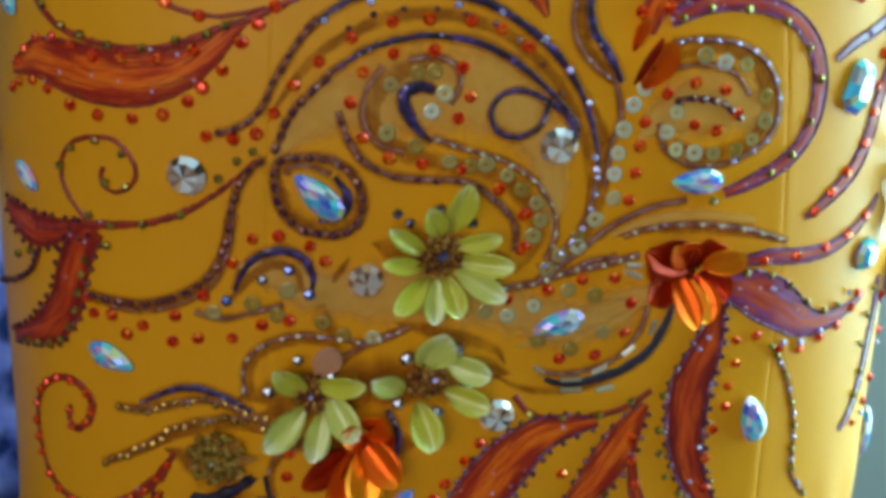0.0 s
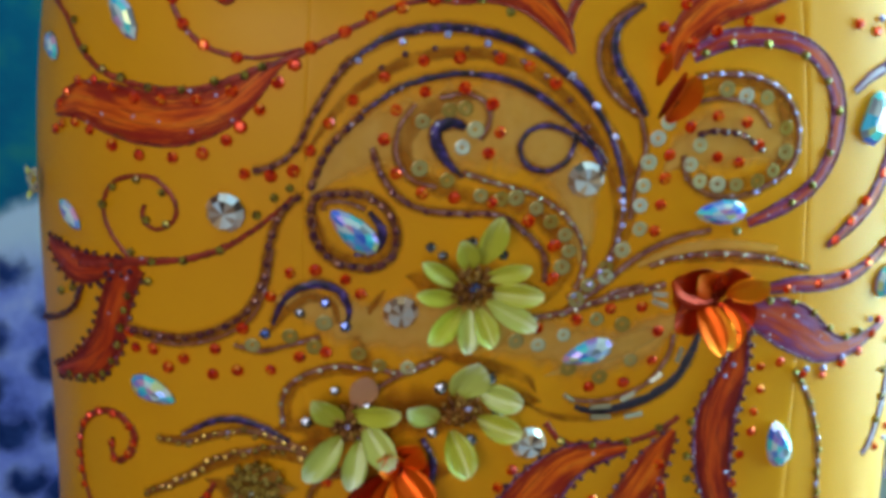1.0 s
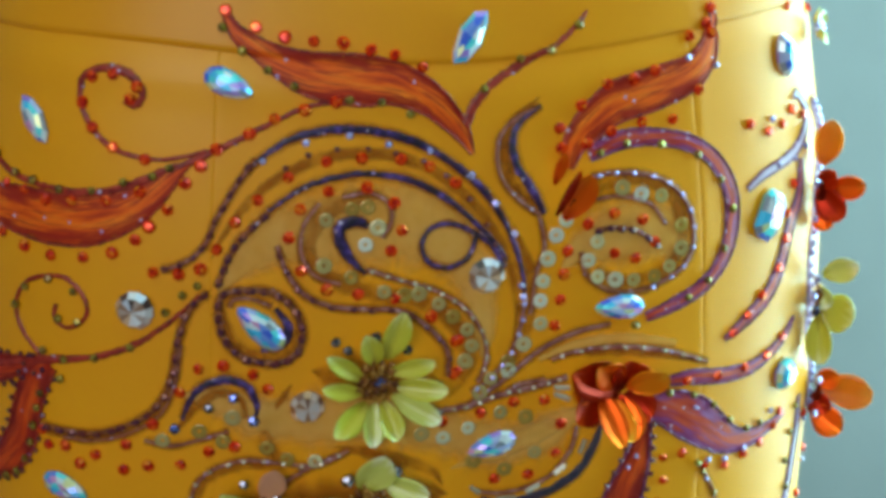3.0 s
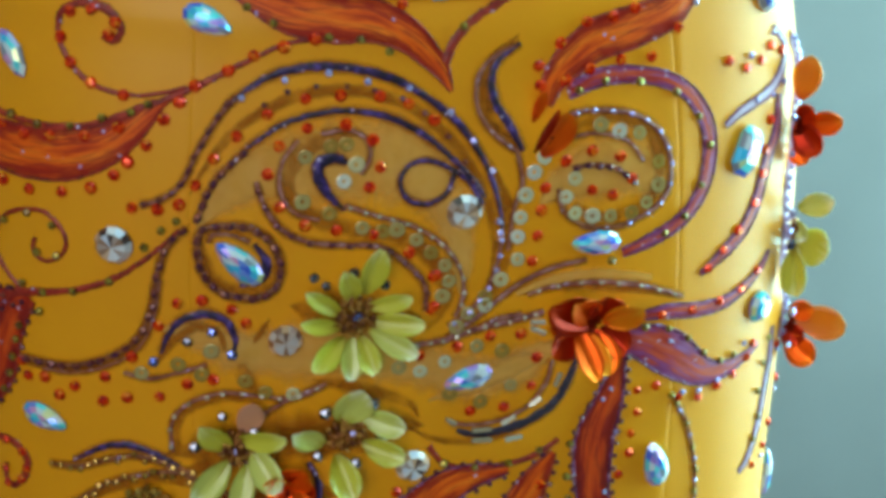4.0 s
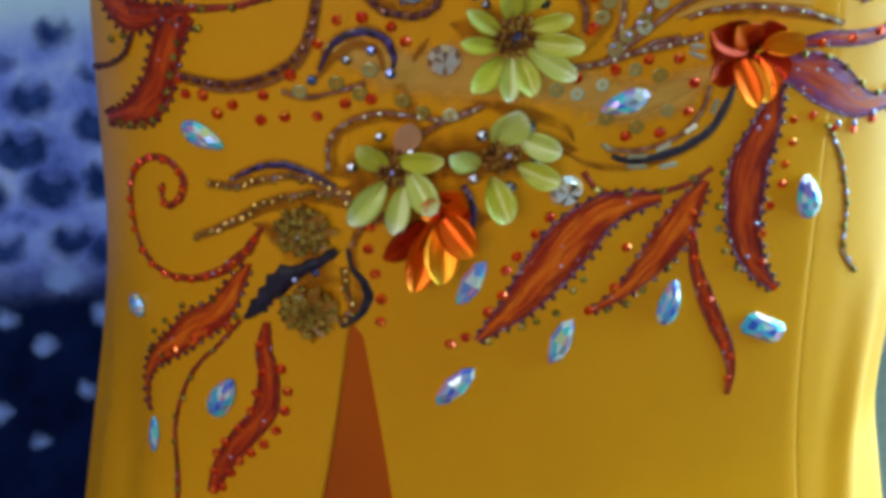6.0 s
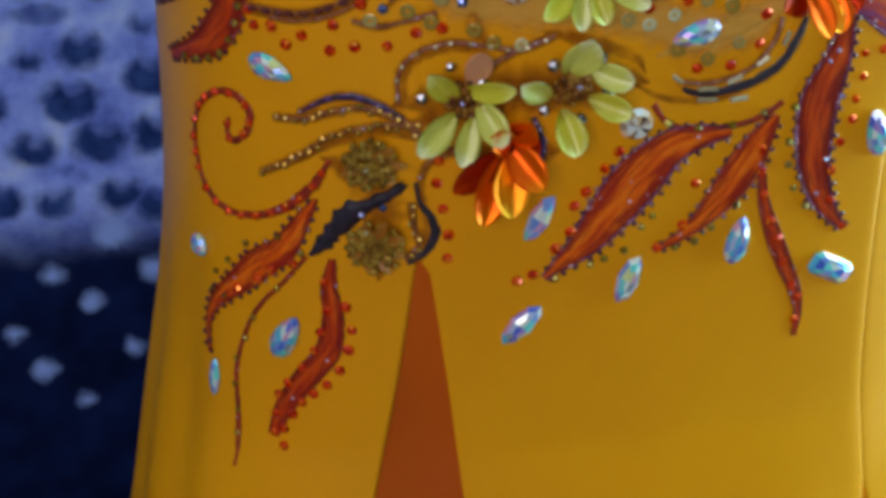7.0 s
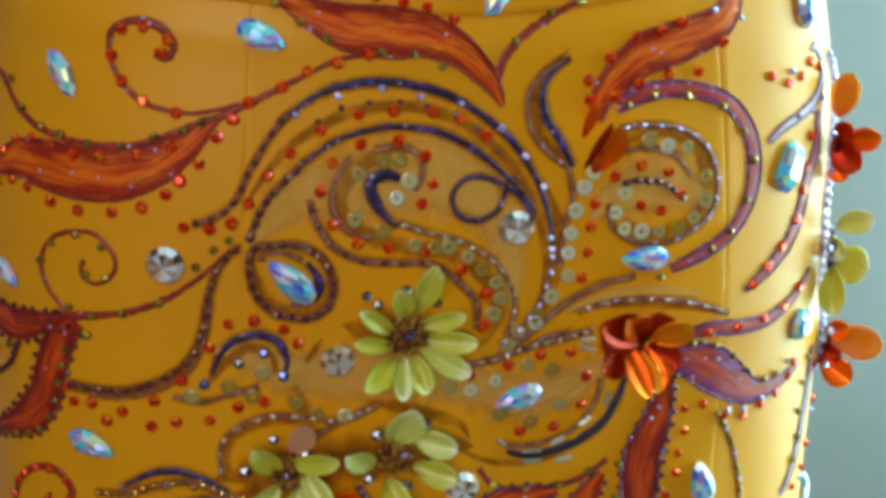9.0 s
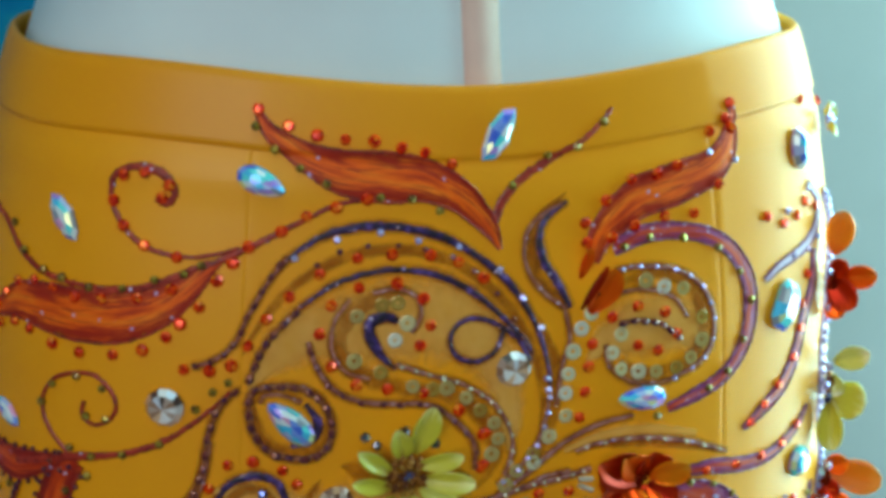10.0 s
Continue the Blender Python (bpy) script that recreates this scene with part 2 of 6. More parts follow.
feathered(flecked(UMBER, 620, 0.06, LILACS), 0.6, 1.0, 0.8, 520)
BLACK = surface("black_lace", [(0.3, (0.006, 0.004, 0.012)), (0.7, (0.03, 0.018, 0.05))], 0.45, scale=300, bump=0.8, bump_scale=700)

# crystal facets: glints, reflections and iridescence are put into the colours
AB = jewel("iridescent_crystal", [(0.0, (0.80, 0.90, 0.97)), (0.10, (0.10, 0.58, 0.95)), (0.22, (0.48, 0.58, 0.98)), (0.34, (0.08, 0.16, 0.85)), (0.44, (0.44, 0.28, 0.86)), (0.55, (0.16, 0.80, 0.88)), (0.65, (0.84, 0.92, 0.98)), (0.72, (0.20, 0.34, 0.92)), (0.82, (0.30, 0.34, 0.42)), (0.89, (0.78, 0.36, 0.66)), (0.95, (0.76, 0.82, 0.40))], 0.16, 0.2)
CLEAR = jewel("clear_crystal", [(0.0, (0.96, 0.90, 0.92)), (0.15, (0.40, 0.22, 0.14)), (0.27, (0.98, 0.96, 0.99)), (0.40, (0.84, 0.52, 0.32)), (0.50, (0.97, 0.88, 0.86)), (0.64, (0.12, 0.08, 0.07)), (0.72, (0.80, 0.84, 0.99)), (0.86, (0.56, 0.40, 0.34))], 0.06, 0.3, 1.0)
ROSE = jewel("rose_crystal", [(0.0, (0.95, 0.72, 0.62)), (0.25, (0.5, 0.24, 0.12)), (0.45, (0.9, 0.78, 0.76)), (0.65, (0.7, 0.36, 0.18)), (0.8, (0.3, 0.14, 0.09)), (1.0, (0.95, 0.85, 0.8))], 0.1, 0.5)
RUBY = jewel("red_rhinestone", [(0.0, (0.92, 0.045, 0.0)), (0.2, (0.60, 0.010, 0.0)), (0.34, (0.97, 0.11, 0.0)), (0.5, (0.42, 0.006, 0.0)), (0.62, (0.94, 0.07, 0.0)), (0.78, (0.98, 0.26, 0.008)), (0.86, (0.74, 0.02, 0.0))], 0.16, 0.35, 0.15)
OLIVE = jewel("olive_bead_glass", [(0.0, (0.26, 0.16, 0.012)), (0.4, (0.14, 0.075, 0.01)), (0.7, (0.36, 0.27, 0.03)), (1.0, (0.2, 0.1, 0.012))], 0.28, 0.5, 0.3)
PLUM = jewel("plum_bead_glass", [(0.0, (0.14, 0.02, 0.025)), (0.35, (0.07, 0.012, 0.05)), (0.7, (0.22, 0.06, 0.03)), (1.0, (0.12, 0.03, 0.10))], 0.28, 0.35, 0.3)
BLUEBEAD = jewel("blue_bead_glass", [(0.0, (0.06, 0.07, 0.2)), (0.5, (0.12, 0.17, 0.5)), (1.0, (0.25, 0.3, 0.45))], 0.12, 0.7, 1.0)
STEEL = jewel("steel_bead_glass", [(0.0, (0.22, 0.22, 0.26)), (0.5, (0.08, 0.08, 0.11)), (1.0, (0.4, 0.42, 0.5))], 0.12, 0.8, 1.0)
VIOLETBEAD = jewel("violet_bead_glass", [(0.0, (0.42, 0.38, 0.80)), (0.5, (0.56, 0.54, 0.86)), (1.0, (0.28, 0.2, 0.5))], 0.18, 0.45, 0.4)
GOLD = jewel("gold_bead_glass", [(0.0, (0.50, 0.28, 0.035)), (0.4, (0.28, 0.13, 0.015)), (0.7, (0.64, 0.42, 0.09)), (0.85, (0.40, 0.2, 0.02))], 0.26, 0.6, 0.3)
PEARL = jewel("pale_bead_glass", [(0.0, (0.58, 0.54, 0.42)), (0.5, (0.44, 0.34, 0.22)), (1.0, (0.66, 0.62, 0.58))], 0.22, 0.3, 0.4)
PALESEQ = jewel("pale_sequin_foil", [(0.0, (0.76, 0.74, 0.50)), (0.4, (0.82, 0.80, 0.66)), (0.7, (0.74, 0.64, 0.34)), (1.0, (0.84, 0.83, 0.72))], 0.25, 0.25)
DIMSEQ = jewel("honey_sequin_foil", [(0.0, (0.48, 0.30, 0.05)), (0.5, (0.56, 0.42, 0.15)), (1.0, (0.40, 0.24, 0.035))], 0.25, 0.3)
PETAL = petal_paint("lime_petal", (0.34, 0.26, 0.008), (0.62, 0.56, 0.04), (0.80, 0.78, 0.26), 0.28, 0.6)
MILKPETAL = petal_paint("milky_petal", (0.42, 0.38, 0.03), (0.64, 0.64, 0.13), (0.84, 0.83, 0.50), 0.25, 0.6)
PINKPETAL = surface("rosy_petal", [(0.3, (0.60, 0.24, 0.12)), (0.7, (0.66, 0.32, 0.2))], 0.35, scale=120, bump=0.06, coat=0.3)
# flame and crimson petals: their own red and orange, with highlights and shadow put in
FLAME = petal_paint("flame_petal", (0.52, 0.02, 0.0), (0.92, 0.115, 0.0), (0.96, 0.21, 0.002), 0.3, 0.2, 0.55)
CRIMSON = petal_paint("crimson_petal", (0.16, 0.006, 0.0), (0.42, 0.016, 0.0), (0.72, 0.05, 0.0), 0.3, 0.2, 0.55)
APRICOT = petal_paint("apricot_petal", (0.80, 0.11, 0.0), (0.94, 0.26, 0.002), (0.96, 0.42, 0.02), 0.3, 0.2, 0.5)
GLOW = petal_paint("clear_orange_petal", (0.74, 0.10, 0.0), (0.90, 0.24, 0.004), (0.92, 0.36, 0.03), 0.3, 0.2)
GLOW.node_tree.nodes["Principled BSDF"].inputs["Transmission Weight"].default_value = 0.35
AMBER = petal_paint("amber_petal", (0.14, 0.035, 0.002), (0.34, 0.11, 0.008), (0.46, 0.20, 0.03), 0.3, 0.5)
FORM = surface("pale_blue_form_cloth", [(0.3, (0.60, 0.68, 0.75)), (0.7, (0.66, 0.74, 0.80))], 0.6, scale=20, bump=0.12, bump_scale=1800)
TAPE = surface("pink_tape", [(0.3, (0.70, 0.48, 0.42)), (0.7, (0.76, 0.54, 0.47))], 0.6, scale=60, bump=0.15, bump_scale=1800)
WALL = surface("grey_plaster", [(0.3, (0.130, 0.116, 0.119)), (0.7, (0.150, 0.134, 0.138))], 0.85, scale=5, bump=0.2, bump_scale=160)
PALEWALL = surface("grey_brown_plaster", [(0.3, (0.13, 0.135, 0.13)), (0.7, (0.16, 0.165, 0.16))], 0.85, scale=5, bump=0.2, bump_scale=160)
WOOD = surface("floor_wood", [(0.3, (0.085, 0.075, 0.072)), (0.7, (0.115, 0.105, 0.10))], 0.45, scale=8, bump=0.2, bump_scale=120, stretch=(1, 12, 1))
WHITEPAINT = surface("white_paint", [(0.3, (0.74, 0.74, 0.72)), (0.7, (0.8, 0.8, 0.78))], 0.4, scale=8, bump=0.05)
HEART = jewel("brown_heart_bead", [(0.0, (0.30, 0.10, 0.012)), (0.4, (0.14, 0.035, 0.006)), (0.7, (0.42, 0.2, 0.03)), (1.0, (0.2, 0.05, 0.01))], 0.25, 0.5, 0.2)
METAL = surface("black_metal", [(0.3, (0.02, 0.02, 0.02)), (0.7, (0.04, 0.04, 0.04))], 0.35, metal=0.8, scale=30, bump=0.05)

# ---- helpers for meshes ----


def mesh_of(name, verts, faces, material, uvs=None, smooth=True):
    me = bpy.data.meshes.new(name)
    me.from_pydata([tuple(v) for v in verts], [], faces)
    me.materials.append(material)
    if uvs is not None:
        layer = me.uv_layers.new(name="UVMap")
        for loop in me.loops:
            layer.data[loop.index].uv = uvs[loop.vertex_index]
    me.polygons.foreach_set("use_smooth", [smooth] * len(me.polygons))
    me.update()
    return me


def part(name, me, parent, label="", m=None):
    ob = new(name, me)
    ob.parent = parent
    if m is not None:
        ob.matrix_basis = m
    return tagged(ob, label)


def box(bm, x0, y0, z0, x1, y1, z1, bevel=0.0):
    r = bmesh.ops.create_cube(bm, size=1.0, matrix=Matrix.Translation(((x0 + x1) / 2, (y0 + y1) / 2, (z0 + z1) / 2)) @ Matrix.Diagonal((x1 - x0, y1 - y0, z1 - z0, 1)))
    if bevel:
        edges = list({e for v in r["verts"] for e in v.link_edges})
        bmesh.ops.bevel(bm, geom=edges, offset=bevel, segments=2, affect="EDGES")


def finish(name, bm, material, smooth=False):
    me = bpy.data.meshes.new(name)
    bm.to_mesh(me)
    bm.free()
    me.materials.append(material)
    me.polygons.foreach_set("use_smooth", [smooth] * len(me.polygons))
    return me


# ---- the body under the cloth: u is the way round from the centre front, h the height, both in mm ----
SQUARE, FLAT = 2.728, 0.6725


def girth(z):
    v = (max(z, 0.735) - 0.93) / 0.1
    a = 0.17 * (1 + -0.0120 * v + -0.0271 * v * v + -0.0161 * v ** 3)
    if z < 0.735:
        a += (0.735 - z) * 0.17
    return a, a * FLAT, 0.01 * (-0.6019 * v + 0.1446 * v * v)


def rim(th, a, b):
    r = (abs(math.sin(th) / a) ** SQUARE + abs(math.cos(th) / b) ** SQUARE) ** (-1 / SQUARE)
    return r * math.sin(th), -r * math.cos(th)


ANGLE = np.linspace(-math.pi, math.pi, 4001)
_xy = np.array([rim(t, 0.17, 0.17 * FLAT) for t in ANGLE])
ROUND = np.r_[0, np.cumsum(np.hypot(*np.diff(_xy, axis=0).T))] * 1000
ROUND -= np.interp(0, ANGLE, ROUND)
HALF = ROUND[-1]


def step(x, a, b):
    t = min(1.0, max(0.0, (x - a) / (b - a)))
    return t * t * (3 - 2 * t)


def top_at(u):
    return 1069 + 10 * step(abs(u), 0, 150)


def seam_at(u):
    return 1044 + 10 * step(abs(u), 0, 150)


def drape(u, h):
    """Soft folds of the cloth below the hip, in mm out from the body."""
    low = step(850 - h, 0, 130)
    ridge = 0.0
    for seam, s in ((-86, -1), (92, 1)):
        q = (u - seam) * s
        ridge += 0.9 * math.exp(q / 26) if q < 0 else 0.9 * math.exp(-q / 13)
    d = low * step(u, 104, 135) * (4.0 * math.exp(-((u - 128 - (h - 760) * 0.16) / 9) ** 2) - 2.0 * math.exp(-((u - 112 - (h - 760) * 0.1) / 8) ** 2) + 2.5 * math.exp(-((u - 165) / 14) ** 2))
    d += ridge - 11 * step(u, 112, 190) * step(815 - h, 0, 95)
    d += 0.5 * math.sin(u * 0.045 + h * 0.011) * step(1030 - h, 0, 120)
    d += low * step(-u, 150, 190) * 2.0 * math.sin(u * 0.11)
    lo = seam_at(u)
    if h > lo - 40:
        d += 1.0 * math.exp(-((lo - h - 10) / 7) ** 2) + 0.9 * step(h, lo - 0.2, lo + 1.6) - 0.5 * math.exp(-((lo - 0.6 - h) / 1.3) ** 2)
    below = step(735 - h, 0, 500)
    return d + below * 14 * math.sin(u * 2 * math.pi * 9 / HALF)


def on_body(u, h, out=0.0):
    z = h / 1000
    a, b, y = girth(z)
    d = (out + drape(u, h)) / 1000
    th = float(np.interp(u, ROUND, ANGLE))
    px, py = rim(th, a + d, b + d)
    return Vector((px, py + y, z))


def axes_at(u, h, out=0.0):
    p = on_body(u, h, out)
    eu = (on_body(u + 1.5, h, out) - on_body(u - 1.5, h, out)).normalized()
    eh = (on_body(u, h + 1.5, out) - on_body(u, h - 1.5, out)).normalized()
    n = eu.cross(eh).normalized()
    return p, eu, n.cross(eu).normalized(), n


def seat(u, h, out=0.0, angle=0.0, tilt=0.0, scale=(1, 1, 1)):
    """The pose of a thing on the cloth: x along the angle (degrees up from +u), z away from the body; tilt lifts its x end."""
    p, eu, eh, n = axes_at(u, h, out)
    m = Matrix((eu, eh, n)).transposed().to_4x4()
    m.translation = p
    return m @ pose(0, 0, 0, 0, 0, angle) @ pose(0, 0, 0, 0, -tilt, 0) @ Matrix.Diagonal((*scale, 1))


# ---- the room ----


def slab(name, label, material, spans, bevel=0.0):
    bm = bmesh.new()
    for s in spans:
        box(bm, *s, bevel=bevel)
    return tagged(new(name, finish(name, bm, material)), label, name.split("_")[0], kind="structure")


slab("floor", "grey-brown wooden floor", WOOD, [(-1.6, -2.3, -0.1, 1.6, 1.3, 0)])
# ceiling, west, south and east walls are unseen, added to shape bounced light
slab("ceiling", "plain white ceiling, unseen, added to close the room", WHITEPAINT, [(-1.6, -2.3, 2.5, 1.6, 1.3, 2.6)])
slab("wall_north", "plain grey-green plaster wall", WALL, [(-1.6, 1.2, 0, 1.6, 1.3, 2.5)])
slab("wall_west", "unseen plain grey plaster wall added to close the room", WALL, [(-1.6, -2.2, 0, -1.5, 1.2, 2.5)])
slab("wall_south", "unseen grey plaster wall, opening added for the fill light", PALEWALL, [(-1.6, -2.3, 0, 1.6, -2.2, 1.05), (-1.6, -2.3, 2.15, 1.6, -2.2, 2.5), (-0.3, -2.3, 1.05, 1.6, -2.2, 2.15)])
slab("wall_east", "unseen grey plaster wall with a tall window opening", PALEWALL, [(1.5, -2.2, 0, 1.6, 1.2, 0.15), (1.5, -2.2, 2.15, 1.6, 1.2, 2.5), (1.5, -2.2, 0.15, 1.6, -0.5, 2.15), (1.5, 1.15, 0.15, 1.6, 1.2, 2.15)])


def window(name, label, m, w, h):
    root = tagged(new(name), label, "window", kind="structure")
    root.matrix_basis = m
    bm = bmesh.new()
    for s in ((-w / 2, -0.03, 0, -w / 2 + 0.05, 0.03, h), (w / 2 - 0.05, -0.03, 0, w / 2, 0.03, h), (-w / 2 + 0.05, -0.03, 0, w / 2 - 0.05, 0.03, 0.05),
              (-w / 2 + 0.05, -0.03, h - 0.05, w / 2 - 0.05, 0.03, h), (-0.02, -0.025, 0.05, 0.02, 0.025, h - 0.05)):
        box(bm, *s, bevel=0.004)
    part("window_frame", finish("window_frame", bm, WHITEPAINT), root)
    bm = bmesh.new()
    box(bm, -w / 2 - 0.04, -0.12, -0.03, w / 2 + 0.04, 0.05, 0, bevel=0.004)
    part("window_sill", finish("window_sill", bm, WHITEPAINT), root)


window("window_1", "tall unseen white-framed window added round the fill light", pose(1.55, 0.325, 0.15, 0, 0, -90), 1.65, 2.0)
# unseen window, added to hold the front fill light
window("added_window_2", "unseen white-framed window added round the fill light", pose(-0.95, -2.25, 1.05, 0, 0, 180), 1.3, 1.1)


# ---- printed cloth hanging behind the form ----


def print_material():
    m, nt, bsdf, nd, link = nodes_of("blue_print")
    co, sep, noise_a, noise_b = nd("TexCoord"), nd("SeparateXYZ"), nd("TexNoise"), nd("TexNoise")
    link(co.outputs["Object"], noise_a.inputs[0]); link(co.outputs["Object"], noise_b.inputs[0])
    noise_a.inputs["Scale"].default_value, noise_b.inputs["Scale"].default_value = 85, 40
    noise_a.inputs["Detail"].default_value, noise_b.inputs["Detail"].default_value = 4, 6
    wob = nd("MixRGB")
    wob.blend_type, wob.inputs[0].default_value = "LINEAR_LIGHT", 0.0055
    link(co.outputs["Object"], wob.inputs[1]); link(noise_a.outputs["Color"], wob.inputs[2])
    link(wob.outputs[0], sep.inputs[0])

    def calc(op, a, b, c=None):
        n = nd("Math")
        n.operation = op
        for i, v in enumerate((a, b, c)):
            if v is None:
                continue
            if isinstance(v, bpy.types.NodeSocket):
                link(v, n.inputs[i])
            else:
                n.inputs[i].default_value = v
        return n.outputs[0]

    def mix(f, a, b):
        n = nd("MixRGB")
        link(f, n.inputs[0])
        for i, v in ((1, a), (2, b)):
            if isinstance(v, tuple):
                n.inputs[i].default_value = (*v, 1)
            else:
                link(v, n.inputs[i])
        return n.outputs[0]

    def smooth(v, lo, hi):
        n = nd("MapRange")
        n.interpolation_type = "SMOOTHSTEP"
        link(v, n.inputs[0])
        n.inputs[1].default_value, n.inputs[2].default_value = lo, hi
        return n.outputs[0]

    x, z = sep.outputs[0], sep.outputs[2]

    def spot(cx, cz, r, soft, flat=1.0):
        dx, dz = calc("SUBTRACT", x, cx), calc("MULTIPLY", calc("SUBTRACT", z, cz), flat)
        d = calc("SQRT", calc("ADD", calc("MULTIPLY", dx, dx), calc("MULTIPLY", dz, dz)), 0.0)
        return calc("SUBTRACT", 1.0, smooth(d, r - soft, r + soft))

    lilac = ramp_of(nd, [(0.33, (0.08, 0.12, 0.52)), (0.45, (0.18, 0.25, 0.84)), (0.58, (0.28, 0.37, 0.95)), (0.72, (0.46, 0.55, 0.97))])
    link(noise_b.outputs[0], lilac.inputs[0])
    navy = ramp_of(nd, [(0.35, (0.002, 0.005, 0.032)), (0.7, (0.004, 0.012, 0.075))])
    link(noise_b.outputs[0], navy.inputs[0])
    ink = ramp_of(nd, [(0.35, (0.010, 0.026, 0.14)), (0.7, (0.03, 0.065, 0.27))])
    link(noise_a.outputs[0], ink.inputs[0])
    teal = ramp_of(nd, [(0.3, (0.008, 0.10, 0.24)), (0.5, (0.012, 0.15, 0.29)), (0.7, (0.03, 0.22, 0.24))])
    link(noise_b.outputs[0], teal.inputs[0])
    col = lilac.outputs[0]
    streak = calc("MULTIPLY", spot(-0.219, 0.836, 0.014, 0.007, 3.0), 0.6)
    top = smooth(z, 0.835, 0.872)
    col = mix(top, col, (0.52, 0.68, 0.97))
    dark = None
    for cx, cz, r in [(-187, 850, 7), (-201, 817, 9), (-207, 791, 11), (-226, 813, 6), (-227, 766, 9), (-194, 768, 11), (-169, 801, 10), (-168, 770, 9), (-187, 739, 9), (-219, 737, 8),
                      (-168, 732, 9), (-170, 828, 4), (-250, 790, 10), (-245, 740, 9), (-255, 835, 8), (-262, 768, 10), (-150, 786, 10), (-151, 826, 10), (-148, 750, 9)]:
        s = spot(cx / 1000, cz / 1000, r * 1.22 / 1000, 0.0045, 1.15)
        notch = spot((cx + 1.5) / 1000, (cz + r * 0.75) / 1000, r * 0.42 / 1000, 0.003)
        s = calc("SUBTRACT", s, calc("MULTIPLY", notch, 0.55))
        dark = s if dark is None else calc("MAXIMUM", dark, s)
    col = mix(calc("MAXIMUM", dark, streak), col, ink.outputs[0])
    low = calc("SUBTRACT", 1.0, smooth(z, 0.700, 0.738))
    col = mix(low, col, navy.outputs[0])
    light = None
    for cx, cz, r in [(-204, 680, 5), (-223, 697, 5), (-185, 651, 4), (-232, 643, 5), (-172, 696, 6), (-192, 718, 8), (-245, 665, 4), (-168, 628, 3), (-212, 622, 3)]:
        s = spot(cx / 1000, cz / 1000, r / 1000, 0.0045)
        light = s if light is None else calc("MAXIMUM", light, s)
    col = mix(light, col, (0.22, 0.32, 0.8))
    edge = calc("ADD", z, calc("MULTIPLY", x, -0.29))
    col = mix(smooth(edge, 0.931, 0.940), col, teal.outputs[0])
    link(col, bsdf.inputs["Base Color"])
    bsdf.inputs["Roughness"].default_value = 0.85
    bsdf.inputs["Specular IOR Level"].default_value = 0.04
    return m


def hanging_cloth():
    root = tagged(new("printed_hanging_cloth"), "blue printed cloth with dark spots hanging behind the form", "cloth")
    root.location = (0, 0.165, 0)
    nx, nz = 60, 60
    verts, faces = [], []
    for side in (0.0, 0.002):
        for j in range(nz + 1):
            for i in range(nx + 1):
                x, z = -0.75 + 0.80 * i / nx, 0.02 + 1.75 * j / nz
                verts.append((x, side + 0.004 * math.sin(x * 26) * step(0.9 - z, -0.2, 0.6), z))
    k = (nx + 1) * (nz + 1)
    for j in range(nz):
        for i in range(nx):
            a = j * (nx + 1) + i
            q = (a, a + 1, a + nx + 2, a + nx + 1)
            faces += [q, tuple(v + k for v in reversed(q))]
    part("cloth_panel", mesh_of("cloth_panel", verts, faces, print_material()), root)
    bm = bmesh.new()
    bmesh.ops.create_cone(bm, cap_ends=True, segments=16, radius1=0.012, radius2=0.012, depth=0.9, matrix=pose(-0.35, 0.001, 1.778, 0, 90, 0))
    part("rod", finish("rod", bm, METAL, True), root, "thin black hanging rod")
    for x in (-0.7, 0.0):
        bm = bmesh.new()
        bmesh.ops.create_cone(bm, cap_ends=True, segments=8, radius1=0.003, radius2=0.003, depth=0.72, matrix=pose(x, 0.001, 2.148))
        part("cord", finish("cord", bm, METAL, True), root)


hanging_cloth()


# ---- the form and its stand ----


